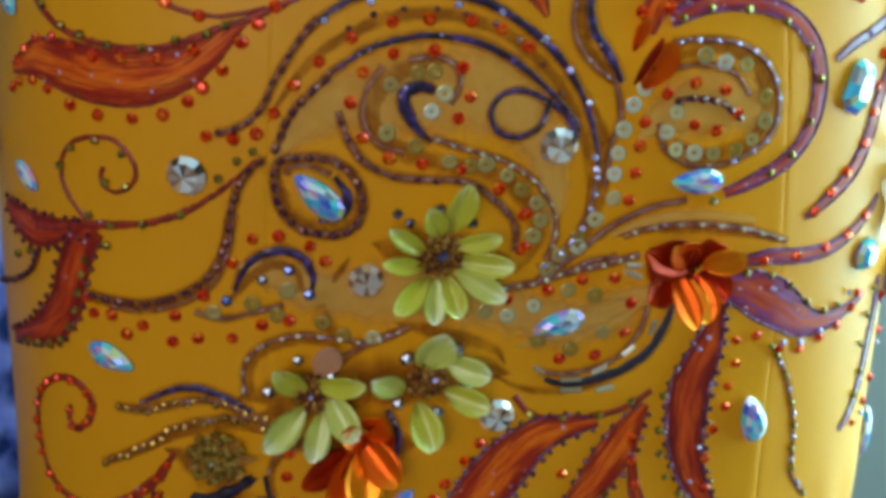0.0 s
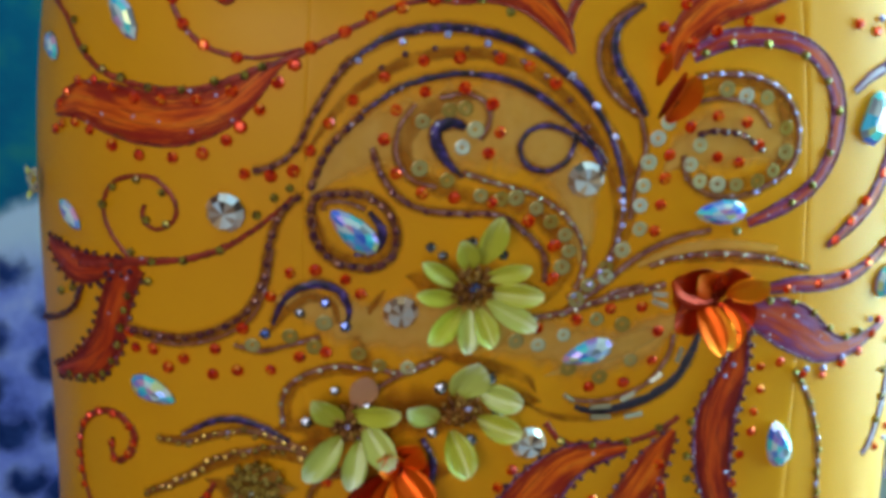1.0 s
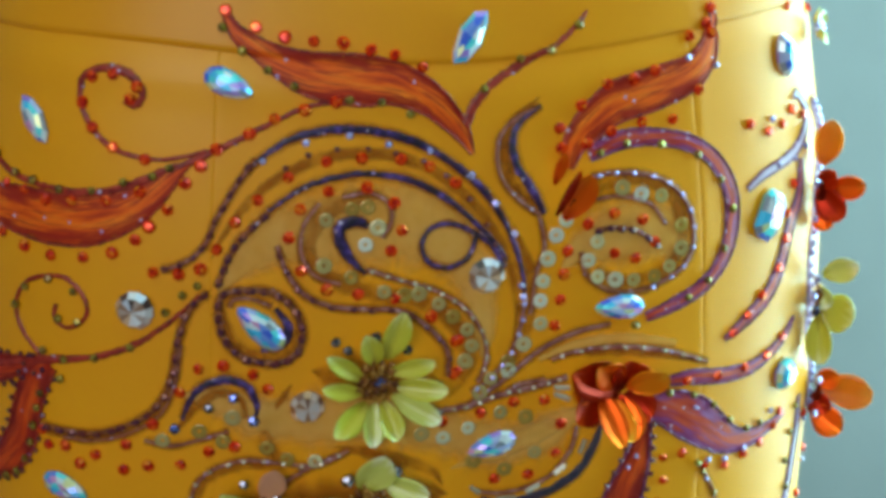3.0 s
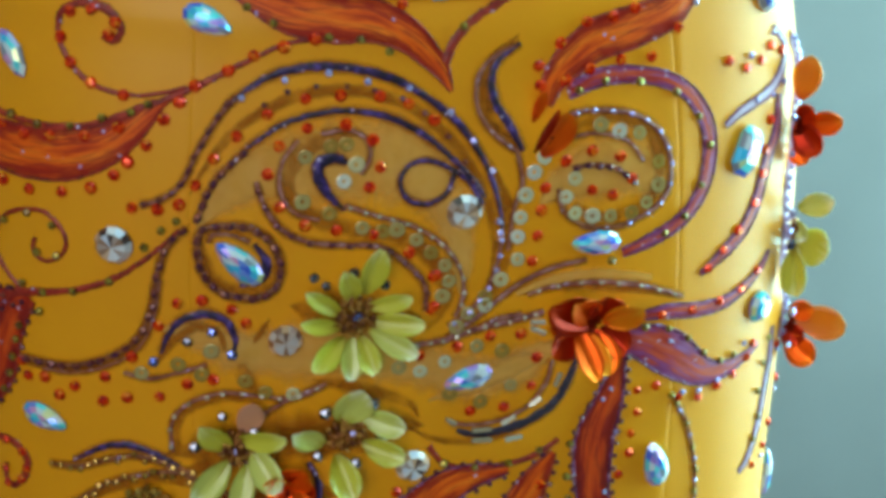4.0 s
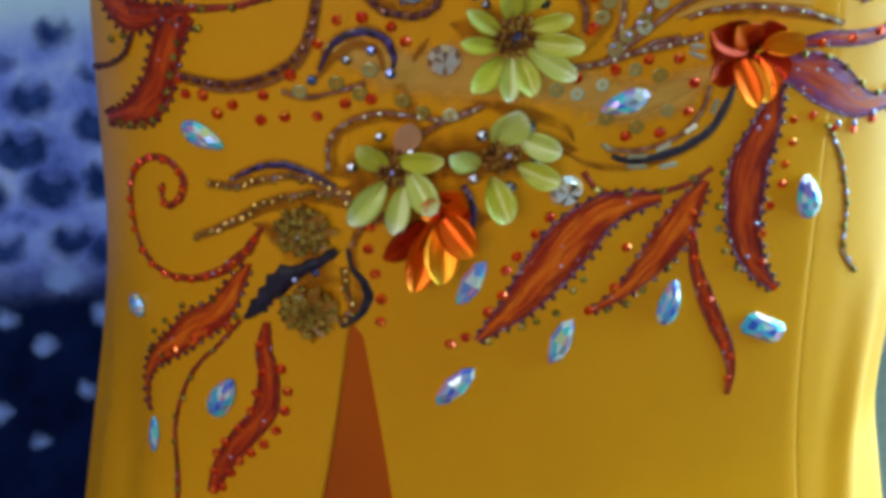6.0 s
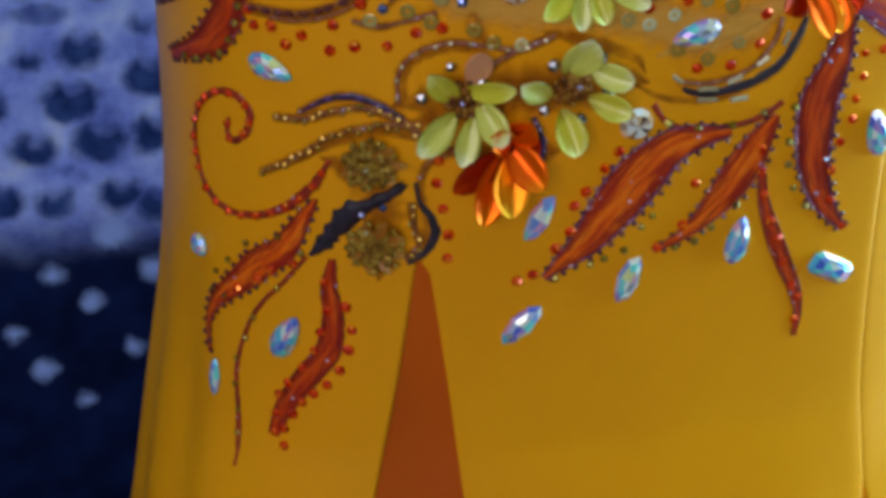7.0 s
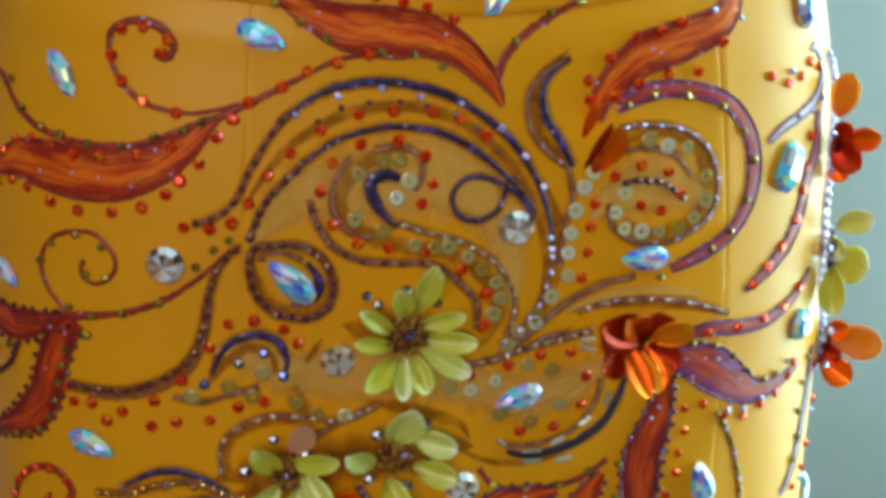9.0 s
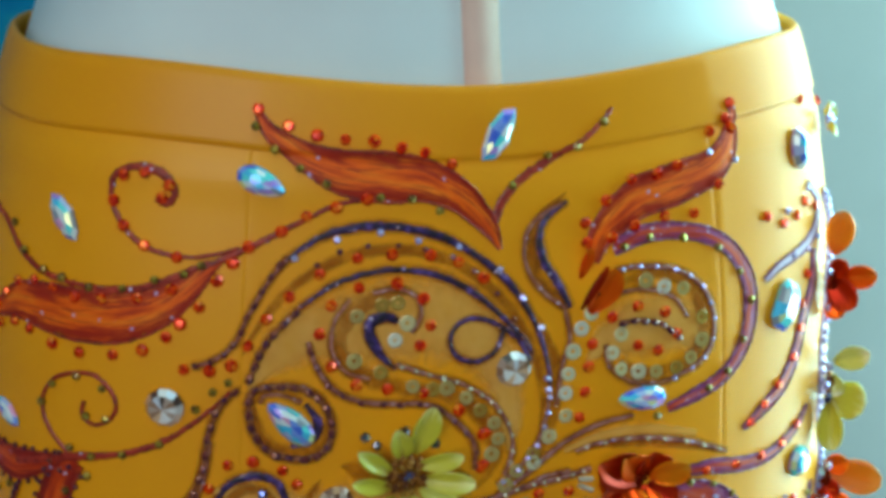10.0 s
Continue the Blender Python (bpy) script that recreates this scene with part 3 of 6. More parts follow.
def dress_form():
    rings = []
    for z in np.linspace(0.72, 1.085, 30):
        a, b, y = girth(z)
        g = 0.006 + 0.008 * step(1.06 - z, 0, 0.05)
        rings.append((z, a - g, b - g, y))
    a0, b0, y0 = rings[-1][1:]
    for z, a, b in ((1.11, 0.131, 0.088), (1.15, 0.122, 0.084), (1.2, 0.122, 0.086), (1.27, 0.134, 0.098), (1.34, 0.15, 0.115), (1.4, 0.158, 0.108), (1.46, 0.172, 0.085), (1.49, 0.15, 0.07), (1.51, 0.075, 0.058), (1.57, 0.056, 0.056), (1.575, 0.02, 0.02)):
        rings.append((z, a, b, y0))
    verts, faces, n = [], [], 96
    for z, a, b, y in rings:
        for i in range(n):
            x, yy = rim(2 * math.pi * i / n, a, b)
            verts.append((x, yy + y, z))
    for j in range(len(rings) - 1):
        for i in range(n):
            k = (i + 1) % n
            faces.append((j * n + i, j * n + k, (j + 1) * n + k, (j + 1) * n + i))
    faces.append(tuple(reversed(range(n))))
    faces.append(tuple((len(rings) - 1) * n + i for i in range(n)))
    tagged(new("dress_form", mesh_of("dress_form", verts, faces, FORM)), "plain bluish-white cloth-covered dress form torso", "dress form")
    root = tagged(new("form_stand"), "black metal stand under the dress form", "stand")
    bm = bmesh.new()
    bmesh.ops.create_cone(bm, cap_ends=True, segments=24, radius1=0.016, radius2=0.016, depth=0.70, matrix=pose(0, 0, 0.37))
    part("pole", finish("pole", bm, METAL, True), root)
    bm = bmesh.new()
    bmesh.ops.create_cone(bm, cap_ends=True, segments=48, radius1=0.19, radius2=0.17, depth=0.02, matrix=pose(0, 0, 0.01))
    part("base_plate", finish("base_plate", bm, METAL), root)
    # a flat tape down the front of the form
    verts, faces = [], []
    for j in range(13):
        z = 1.055 + 0.016 * j
        if z <= 1.085:
            a, b, y = girth(z)
            a, b = a - 0.006, b - 0.006
        else:
            b = float(np.interp(z, [1.085, 1.11, 1.15, 1.2, 1.27], [b0, 0.088, 0.084, 0.086, 0.098]))
            y = y0
        for x in (-0.006, 0.0005, 0.007):
            verts.append((x, y - b - 0.0008, z))
        for x in (-0.006, 0.0005, 0.007):
            verts.append((x, y - b - 0.0002, z))
    for j in range(12):
        for i in (0, 1):
            a = j * 6 + i
            faces += [(a, a + 1, a + 7, a + 6), (a + 3, a + 9, a + 10, a + 4)]
        faces += [(j * 6, j * 6 + 6, j * 6 + 9, j * 6 + 3), (j * 6 + 2, j * 6 + 5, j * 6 + 11, j * 6 + 8)]
    tagged(new("marking_tape", mesh_of("marking_tape", verts, faces, TAPE)), "pale pink tape down the front of the form", "tape")


dress_form()

# ---- the skirt ----
skirt = tagged(new("skirt"), "yellow satin skirt with painted leaves, rhinestones and sequin flowers", "skirt")


def left_in(h):
    return -86 + 5.0 * step(824 - h, 0, 8) + max(0, 817 - h) * 0.175


def left_out(h):
    return -86 - 1.2 * step(824 - h, 0, 8) - max(0, 817 - h) * 0.10


def right_in(h):
    return 91 + (969 - h) * 0.028 - max(0, 700 - h) * 0.08


def right_out(h):
    return 91 + (969 - h) * 0.028 + max(0, 700 - h) * 0.235


def back_left(h):
    return -238.0


def back_right(h):
    return 238.0


def panel(name, lo, hi, material, label="", low=110, out=0.0, groove=True, top=None):
    """A piece of the skirt between two seam lines, its edges turned in at the seams, with a hem."""
    span = hi(900) - lo(900)
    mid = max(8, int(span / 2.4))
    cut = [0, 0.35 / span, 0.7 / span, 1.2 / span, 2.0 / span]
    cols = cut + [q for q in (np.arange(1, mid) / mid).tolist() if 0.013 < q < 0.987] + [1 - q for q in reversed(cut)]
    nu = len(cols) - 1
    hs = sorted(set(np.linspace(low, 700, 40).tolist() + np.linspace(704, 1040, 85).tolist()))
    rows = [(h, None) for h in hs] + [(None, k) for k in (0.0, 0.35, 0.7, 1.0)]
    verts, faces = [], []
    for h0, k in rows:
        for i in range(nu + 1):
            s = cols[i]
            h = h0
            if h is None:
                u = lo(1040) + s * (hi(1040) - lo(1040))
                h = 1040.5 + k * (seam_at(u) - 1040.5)
            u = lo(h) + s * (hi(h) - lo(h))
            d = out
            if groove:
                near = min(u - lo(h), hi(h) - u)
                d -= 0.12 * math.exp(-(near / 0.5) ** 2)
                d += 0.10 * math.exp(-((near - 3) / 2) ** 2)
            verts.append(on_body(u, h, d))
    for j in range(len(rows) - 1):
        for i in range(nu):
            a = j * (nu + 1) + i
            faces.append((a, a + 1, a + nu + 2, a + nu + 1))
    # the edges turned in, so that the cloth has thickness
    first = len(verts)
    for j in range(len(rows)):
        for i, sgn in ((0, 1), (nu, -1)):
            v = verts[j * (nu + 1) + i]
            verts.append(Vector((v.x * 0.985, v.y * 0.985, v.z)))
    for j in range(len(rows) - 1):
        a, b = first + 2 * j, j * (nu + 1)
        faces += [(a, b, b + nu + 1, a + 2), (b + nu, a + 1, a + 3, b + 2 * nu + 1)]
    return part(name, mesh_of(name, verts, faces, material), skirt, label)


panel("front_panel", left_in, right_in, Y, "yellow satin front panel")
panel("side_panel", lambda h: -238.0, left_out, Y)
panel("side_panel", right_out, lambda h: 238.0, Y)


def back_panel():
    verts, faces = [], []
    hs = np.linspace(110, 1046, 60)
    us = np.linspace(236, 2 * HALF - 236, 90)
    for h in hs:
        for u in us:
            w = u if u <= HALF else u - 2 * HALF
            verts.append(on_body(w, h, -0.2))
    for j in range(len(hs) - 1):
        for i in range(len(us) - 1):
            a = j * len(us) + i
            faces.append((a, a + 1, a + len(us) + 1, a + len(us)))
    part("back_panel", mesh_of("back_panel", verts, faces, Y), skirt)


back_panel()


def godet(lo, hi, top):
    """A wedge of orange cloth set back in an open seam."""
    verts, faces = [], []
    hs = np.linspace(112, top - 1, 70)
    n = 14
    for h in hs:
        a, b = lo(h) - 2.5, hi(h) + 2.5
        for i in range(n + 1):
            s = i / n
            verts.append(on_body(a + s * (b - a), h, -2.2 - 3.5 * math.sin(math.pi * s) * step(top - h, 5, 90)))
    for j in range(len(hs) - 1):
        for i in range(n):
            a = j * (n + 1) + i
            faces.append((a, a + 1, a + n + 2, a + n + 1))
    part("godet", mesh_of("godet", verts, faces, ORANGE), skirt, "burnt orange satin godet in the open seam")


godet(left_out, left_in, 826)
godet(right_in, right_out, 700)


def waistband():
    """A folded band: outer face, rolled top edge and inner face."""
    n = 380
    prof = [(-0.03, -0.6), (0.0, -0.1), (0.03, 0.0), (0.07, 0.0), (0.12, 0.0), (0.25, 0.0), (0.5, 0.05), (0.7, 0.0), (0.88, -0.05), (0.96, -0.3), (1.0, -1.1), (0.99, -2.3), (0.9, -3.1), (0.1, -3.5)]
    verts, faces = [], []
    for i in range(n):
        u = -HALF + 2 * HALF * i / n
        for s, d in prof:
            lo, hi = seam_at(u), top_at(u)
            verts.append(on_body(u, lo + s * (hi - lo), d))
    k = len(prof)
    for i in range(n):
        j = (i + 1) % n
        for q in range(k - 1):
            faces.append((i * k + q, j * k + q, j * k + q + 1, i * k + q + 1))
    part("waistband", mesh_of("waistband", verts, faces, YW), skirt, "plain yellow folded waistband")


waistband()


# ---- painted and beaded work ----
LIFT = [0.0]


def curve(pts, step_mm=1.6):
    """Points of a smooth line through the given ones, evenly spaced."""
    a = np.array(pts, float)
    out = []
    ext = np.vstack([2 * a[0] - a[1], a, 2 * a[-1] - a[-2]])
    for i in range(1, len(ext) - 2):
        p0, p1, p2, p3 = ext[i - 1:i + 3]
        n = max(2, int(np.hypot(*(p2 - p1)[:2]) / step_mm))
        for t in np.arange(n) / n:
            out.append(0.5 * (2 * p1 + (p2 - p0) * t + (2 * p0 - 5 * p1 + 4 * p2 - p3) * t * t + (3 * p1 - p0 - 3 * p2 + p3) * t ** 3))
    return np.array(out + [a[-1]])


def ribbon_mesh(name, pts, material, lift=0.35, crown=0.25, rough_edge=0.12, ragged=False):
    """A raised stroke of paint along a line, with the half width given at each point."""
    c = curve(pts)
    d = np.gradient(c[:, :2], axis=0)
    d /= np.maximum(np.hypot(*d.T), 1e-6)[:, None]
    wide = max(p[2] for p in pts)
    n = 4 if wide < 2.2 else (6 if wide < 5 else (10 if wide < 12 else 24))
    LIFT[0] = (LIFT[0] + 0.013) % 0.16
    verts, faces, uvs = [], [], []
    run = 0.0
    for k, (u, h, w) in enumerate(c):
        if k:
            run += float(np.hypot(*(c[k, :2] - c[k - 1, :2])))
        w = max(w, 0.15)
        if ragged:
            w *= 1 + 0.4 * noise.noise((run * 0.9, 3.3, 0.2))
        wl = w * (1 + rough_edge * noise.noise((run * 0.35, wide, 1.7))) 
        wr = w * (1 + rough_edge * noise.noise((run * 0.35, wide, 9.1)))
        for i in range(n + 1):
            s = 2 * i / n - 1
            off = s * (wl if s < 0 else wr)
            z = lift + LIFT[0] + crown * (1 - s * s) if 0 < i < n else 0.02
            verts.append(on_body(u - d[k, 1] * off, h + d[k, 0] * off, z))
            uvs.append((run * 0.02, 0.5 + off * 0.03))
    for k in range(len(c) - 1):
        for i in range(n):
            a = k * (n + 1) + i
            faces.append((a, a + n + 1, a + n + 2, a + 1))
    me = mesh_of(name, verts, faces, material, uvs)
    layer = me.uv_layers.new(name="Across")
    for loop in me.loops:
        layer.data[loop.index].uv = (0.5, (loop.vertex_index % (n + 1)) / n)
    return me


# shared meshes of the stones
MESH = {}


def cut_stone(name, outline, rings, material, stepn=2):
    """A faceted stone: rings of (scale, height), every facet an island of its own; the table on top."""
    n = len(outline)
    verts, faces = [], []

    def facet(ps):
        k = len(verts)
        verts.extend(ps)
        faces.append(tuple(range(k, k + len(ps))))

    lv = [[(x * s, y * s, z) for x, y in outline] for s, z in rings]
    for a, b in zip(lv, lv[1:]):
        for i in range(n):
            j = (i + 1) % n
            facet([a[i], a[j], b[j], b[i]])
    top = lv[-1]
    mid = (sum(p[0] for p in top) / n, sum(p[1] for p in top) / n, top[0][2] * 1.03)
    for i in range(0, n, stepn):
        facet([mid] + [top[(i + q) % n] for q in range(stepn + 1)])
    return mesh_of(name, verts, faces, material, smooth=False)


def circle(n, r=1.0):
    return [(r * math.cos(2 * math.pi * (i + 0.5) / n), r * math.sin(2 * math.pi * (i + 0.5) / n)) for i in range(n)]


def drop_outline(n=12):
    """A pear with its point at +x, one long and one wide at its fullest."""
    out = []
    for i in range(n):
        t = 2 * math.pi * i / n
        x = 0.5 * math.cos(t)
        out.append((x, 0.5 * math.sin(t) * (0.56 + 0.50 * (1 - (x + 0.5)) ** 0.8)))
    return out


def leaf_outline(n=8, twist=0.0):
    out = []
    for i in range(n):
        t = 2 * math.pi * i / n
        x = 0.5 * math.cos(t)
        y = 0.5 * math.sin(t) * abs(math.sin(t)) ** 0.35
        out.append((x, y + twist * math.sin(x * 5)))
    return out


def oblong_outline():
    return [(-0.5, -0.3), (-0.36, -0.5), (0.0, -0.5), (0.36, -0.5), (0.5, -0.3), (0.5, 0.3), (0.36, 0.5), (0.0, 0.5), (-0.36, 0.5), (-0.5, 0.3)]


CUT = [(0.92, 0.0), (1.0, 0.10), (0.80, 0.26), (0.48, 0.38)]
MESH["teardrop"] = cut_stone("teardrop_stone", drop_outline(), CUT, AB)
MESH["navette"] = cut_stone("navette_stone", leaf_outline(), CUT, AB)
MESH["wave"] = cut_stone("wave_stone", leaf_outline(8, 0.13), CUT, AB)
MESH["oblong"] = cut_stone("oblong_stone", oblong_outline(), CUT, AB)
MESH["round"] = cut_stone("round_stone", circle(12, 0.5), [(0.92, 0), (1.0, 0.12), (0.72, 0.34)], CLEAR, 1)
MESH["rose"] = cut_stone("rose_stone", circle(12, 0.5), [(0.92, 0), (1.0, 0.12), (0.72, 0.34)], ROSE, 1)
MESH["small"] = cut_stone("small_stone", circle(10, 0.5), CUT, AB)
MESH["ruby"] = cut_stone("rhinestone", circle(8, 1.0), [(1.0, 0), (1.0, 0.25), (0.62, 0.72)], RUBY)


def bead_mesh(name, material, flat=0.75):
    bm = bmesh.new()
    bmesh.ops.create_icosphere(bm, subdivisions=1, radius=1.0, matrix=Matrix.Translation((0, 0, flat * 0.6)) @ Matrix.Diagonal((1, 1, flat, 1)))
    bmesh.ops.split_edges(bm, edges=bm.edges)
    return finish(name, bm, material)


for kind, mat in (("olive", OLIVE), ("plum", PLUM), ("blue", BLUEBEAD), ("steel", STEEL), ("violet", VIOLETBEAD), ("gold", GOLD), ("pearl", PEARL)):
    MESH[kind] = bead_mesh("bead", mat)


def sequin_mesh(name, material):
    n, prof = 12, [(0.26, 0.10), (0.62, 0.05), (1.0, 0.26), (1.0, 0.14), (0.6, 0.0)]
    verts = [(r * math.cos(2 * math.pi * i / n), r * math.sin(2 * math.pi * i / n), z) for i in range(n) for r, z in prof]
    faces = []
    for i in range(n):
        j = (i + 1) % n
        for q in range(4):
            faces.append((i * 5 + q, i * 5 + q + 1, j * 5 + q + 1, j * 5 + q))
    return mesh_of(name, verts, faces, material)


MESH["sequin"] = sequin_mesh("sequin", PALESEQ)
MESH["honey"] = sequin_mesh("sequin", DIMSEQ)


def bugle_mesh():
    bm = bmesh.new()
    bmesh.ops.create_cone(bm, cap_ends=True, segments=7, radius1=0.5, radius2=0.5, depth=1.0, matrix=pose(0, 0, 0.45, 0, 90, 0))
    return finish("bugle_bead", bm, PEARL)


MESH["bugle"] = bugle_mesh()


def petal_mesh(name, material, fold=0.22, cup=0.16, blunt=False):
    """One petal from its base at 0 to its tip at x = 1, one wide, creased along the middle, with thickness."""
    nx, ny = 9, 6
    verts, faces = [], []
    for t in (0.0, 0.03):
        for i in range(nx + 1):
            x = i / nx
            w = 0.5 * (math.sin(math.pi * min(1, x * 0.93 + 0.05) ** 0.85)) ** 0.75
            if blunt:
                w = 0.5 * math.sin(math.pi * (0.04 + 0.94 * x) ** 1.25) ** 0.55
            for j in range(ny + 1):
                s = 2 * j / ny - 1
                verts.append((x, s * w, t + cup * x * x + fold * abs(s) * w - 0.05 * x * s))
    k = (nx + 1) * (ny + 1)
    for i in range(nx):
        for j in range(ny):
            a = i * (ny + 1) + j
            q = (a, a + ny + 1, a + ny + 2, a + 1)
            faces += [tuple(v + k for v in q), tuple(reversed(q))]
    for i in range(nx):
        for a in (i * (ny + 1), i * (ny + 1) + ny):
            faces.append((a, a + k, a + k + ny + 1, a + ny + 1))
    return mesh_of(name, verts, faces, material)


for kind, mat, fold in (("lime", PETAL, 0.55), ("milk", MILKPETAL, 0.45), ("rosy", PINKPETAL, 0.08), ("flame", FLAME, 0.42), ("crimson", CRIMSON, 0.36), ("apricot", APRICOT, 0.3), ("amber", AMBER, 0.2)):
    MESH[kind] = petal_mesh("petal", mat, fold, blunt=kind != "amber")
MESH["limeround"] = petal_mesh("petal", PETAL, 0.1, blunt=True)
MESH["glow"] = petal_mesh("petal", GLOW, 0.12, blunt=True)

NAMES = {"ruby": "rhinestone", "olive": "bead", "plum": "bead", "blue": "bead", "steel": "bead", "violet": "bead", "gold": "bead", "pearl": "bead",
         "sequin": "sequin", "honey": "sequin", "bugle": "bugle_bead"}
LABELS = {"ruby": "small round red rhinestone", "olive": "tiny olive glass bead", "plum": "tiny dark plum bead", "blue": "small blue glass bead", "steel": "small steel-grey bead",
          "violet": "tiny pale violet bead", "gold": "tiny gold bead", "pearl": "tiny pale bead", "sequin": "pale round sequin with a hole", "honey": "honey-coloured round sequin", "bugle": "short white bugle bead"}
RADIUS = {"ruby": 2.15, "olive": 1.7, "plum": 1.45, "blue": 2.2, "steel": 2.2, "violet": 1.35, "gold": 1.2, "pearl": 0.85, "sequin": 2.7, "honey": 2.7}
luck = random.Random(7)


def dot(kind, u, h, parent=None, size=1.0, out=0.45, angle=None, tilt=None, long=1.0):
    r = RADIUS[kind] * size * luck.uniform(0.92, 1.08) / 1000
    return part(NAMES[kind], MESH[kind], parent or skirt, LABELS[kind],
                seat(u, h, out, luck.uniform(0, 360) if angle is None else angle, luck.uniform(-8, 8) if tilt is None else tilt, (r * long, r, r)))


def dots(kind, places, size=1.0, out=0.45, parent=None):
    for u, h in places:
        dot(kind, u, h, parent, size, out)


def bugle(u, h, angle, length=6.5):
    part("bugle_bead", MESH["bugle"], skirt, LABELS["bugle"], seat(u, h, 0.6, angle, 0, (length / 1000, 0.0019, 0.0019)))


def stone(kind, u, h, length, width, angle, label):
    k = width if kind in ("round", "rose", "small") else min(length, width)
    part("crystal" if kind in ("round", "rose") else "jewel", MESH[kind], skirt, label, seat(u, h, 0.3, angle, 0, (length / 1000, width / 1000, k * 0.9 / 1000)))


def vine(name, material, pts, label="", beads="", every=6.0, size=1.0, lift=0.4, side=0.0, ragged=False):
    """A painted stroke, with small beads sewn along it as its own pieces."""
    ob = part(name, ribbon_mesh(name, pts, material, lift, 1.2 if ragged else 0.25, 0.6 if ragged else 0.35, ragged), skirt, label)
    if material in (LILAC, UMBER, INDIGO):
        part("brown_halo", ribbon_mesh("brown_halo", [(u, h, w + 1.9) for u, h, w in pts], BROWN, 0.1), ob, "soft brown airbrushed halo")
    if beads:
        c = curve(pts, 0.5)
        run = np.r_[0, np.cumsum(np.hypot(*np.diff(c[:, :2], axis=0).T))]
        d = np.gradient(c[:, :2], axis=0)
        d /= np.maximum(np.hypot(*d.T), 1e-6)[:, None]
        for s in np.arange(every * 0.4, run[-1], every):
            s += luck.uniform(-0.12, 0.12) * every
            u, h = np.interp(s, run, c[:, 0]), np.interp(s, run, c[:, 1])
            nx, nh = -np.interp(s, run, d[:, 1]), np.interp(s, run, d[:, 0])
            o = side + luck.uniform(-0.25, 0.25) * (5 if beads == "gold" else 1)
            dot(beads, u + nx * o, h + nh * o, ob, size, lift + 0.25, math.degrees(math.atan2(-nx, nh)), long=1.3 if beads == "plum" else 1.0)
    return ob


def leaf(material, pts, rim_material, label, edge="", every=5.2):
    """A painted leaf with a dark glitter line along both edges."""
    ob = part("painted_leaf", ribbon_mesh("painted_leaf", pts, material, 0.3, 0.2), skirt, label)
    c = np.array(pts)
    d = np.gradient(c[:, :2], axis=0)
    d /= np.maximum(np.hypot(*d.T), 1e-6)[:, None]
    for sgn in (-1, 1):
        line = [(u - dy * w * sgn * 0.96, h + dx * w * sgn * 0.96, 0.4 + 0.035 * w) for (u, h, w), (dx, dy) in zip(pts, d)]
        part("outline", ribbon_mesh("outline", line, rim_material, 0.5, 0.25, 0.4, True), ob)
        if edge:
            c2 = curve([(u - dy * (w + 0.9) * sgn, h + dx * (w + 0.9) * sgn, 1) for (u, h, w), (dx, dy) in zip(pts, d)], 0.5)
            run = np.r_[0, np.cumsum(np.hypot(*np.diff(c2[:, :2], axis=0).T))]
            for q in np.arange(every * 0.5, run[-1], every):
                q += luck.uniform(-0.15, 0.15) * every
                dot(edge, np.interp(q, run, c2[:, 0]), np.interp(q, run, c2[:, 1]), ob, 0.8)
    return ob


def cluster_mesh(name, material, r, count, seed, bead=1.3):
    """A heap of sewn beads, r mm in radius."""
    rnd = random.Random(seed)
    bm = bmesh.new()
    for i in range(count):
        q = r * math.sqrt((i + 0.5) / count)
        a = i * 2.4 + rnd.uniform(-0.3, 0.3)
        b = bead * rnd.uniform(0.8, 1.15) / 1000
        bmesh.ops.create_icosphere(bm, subdivisions=1, radius=b, matrix=Matrix.Translation((q * math.cos(a) / 1000, q * math.sin(a) / 1000, b * 0.8 + 0.0016 * (1 - q / r))))
    return finish(name, bm, material)


def flower(name, u, h, label, centre, petals, radius=4.5, count=26, lift=1.2, extra=(), standing=()):
    """A sewn flower: a heap of beads, and petals (kind, base u, base h, tip u, tip h, width, tilt) round it;
    standing petals (kind, rise, out, angle up from the normal, length, width) are set edge-on to the cloth."""
    heap = part(name, cluster_mesh(name, centre, radius, count, int(abs(u) + h)), skirt, label, seat(u, h, lift))
    inv = heap.matrix_basis.inverted()
    for kind, u0, h0, u1, h1, w, tilt in petals:
        length = math.hypot(u1 - u0, h1 - h0) / math.cos(radians(min(tilt, 60))) * 1.08
        m = seat(u0, h0, lift + luck.uniform(0, 0.8), math.degrees(math.atan2(h1 - h0, u1 - u0)), tilt, (length / 1000, w / 1000, w / 1000))
        part("petal", MESH[kind], heap, "", inv @ m)
    for kind, dh, out, angle, length, w in standing:
        p, eu, eh, n = axes_at(u, h + dh, lift + out)
        ex = n * math.cos(radians(angle)) + eh * math.sin(radians(angle))
        m = Matrix((ex, (-eu).cross(ex), -eu)).transposed().to_4x4()
        m.translation = p
        part("petal", MESH[kind], heap, "", inv @ m @ Matrix.Diagonal((length / 1000, w / 1000, w / 1000, 1)))
    for kind, u0, h0, size in extra:
        r = RADIUS[kind] * size / 1000
        part("bead", MESH[kind], heap, LABELS[kind], inv @ seat(u0, h0, lift + 1.2, 0, 0, (r, r, r)))
    return heap


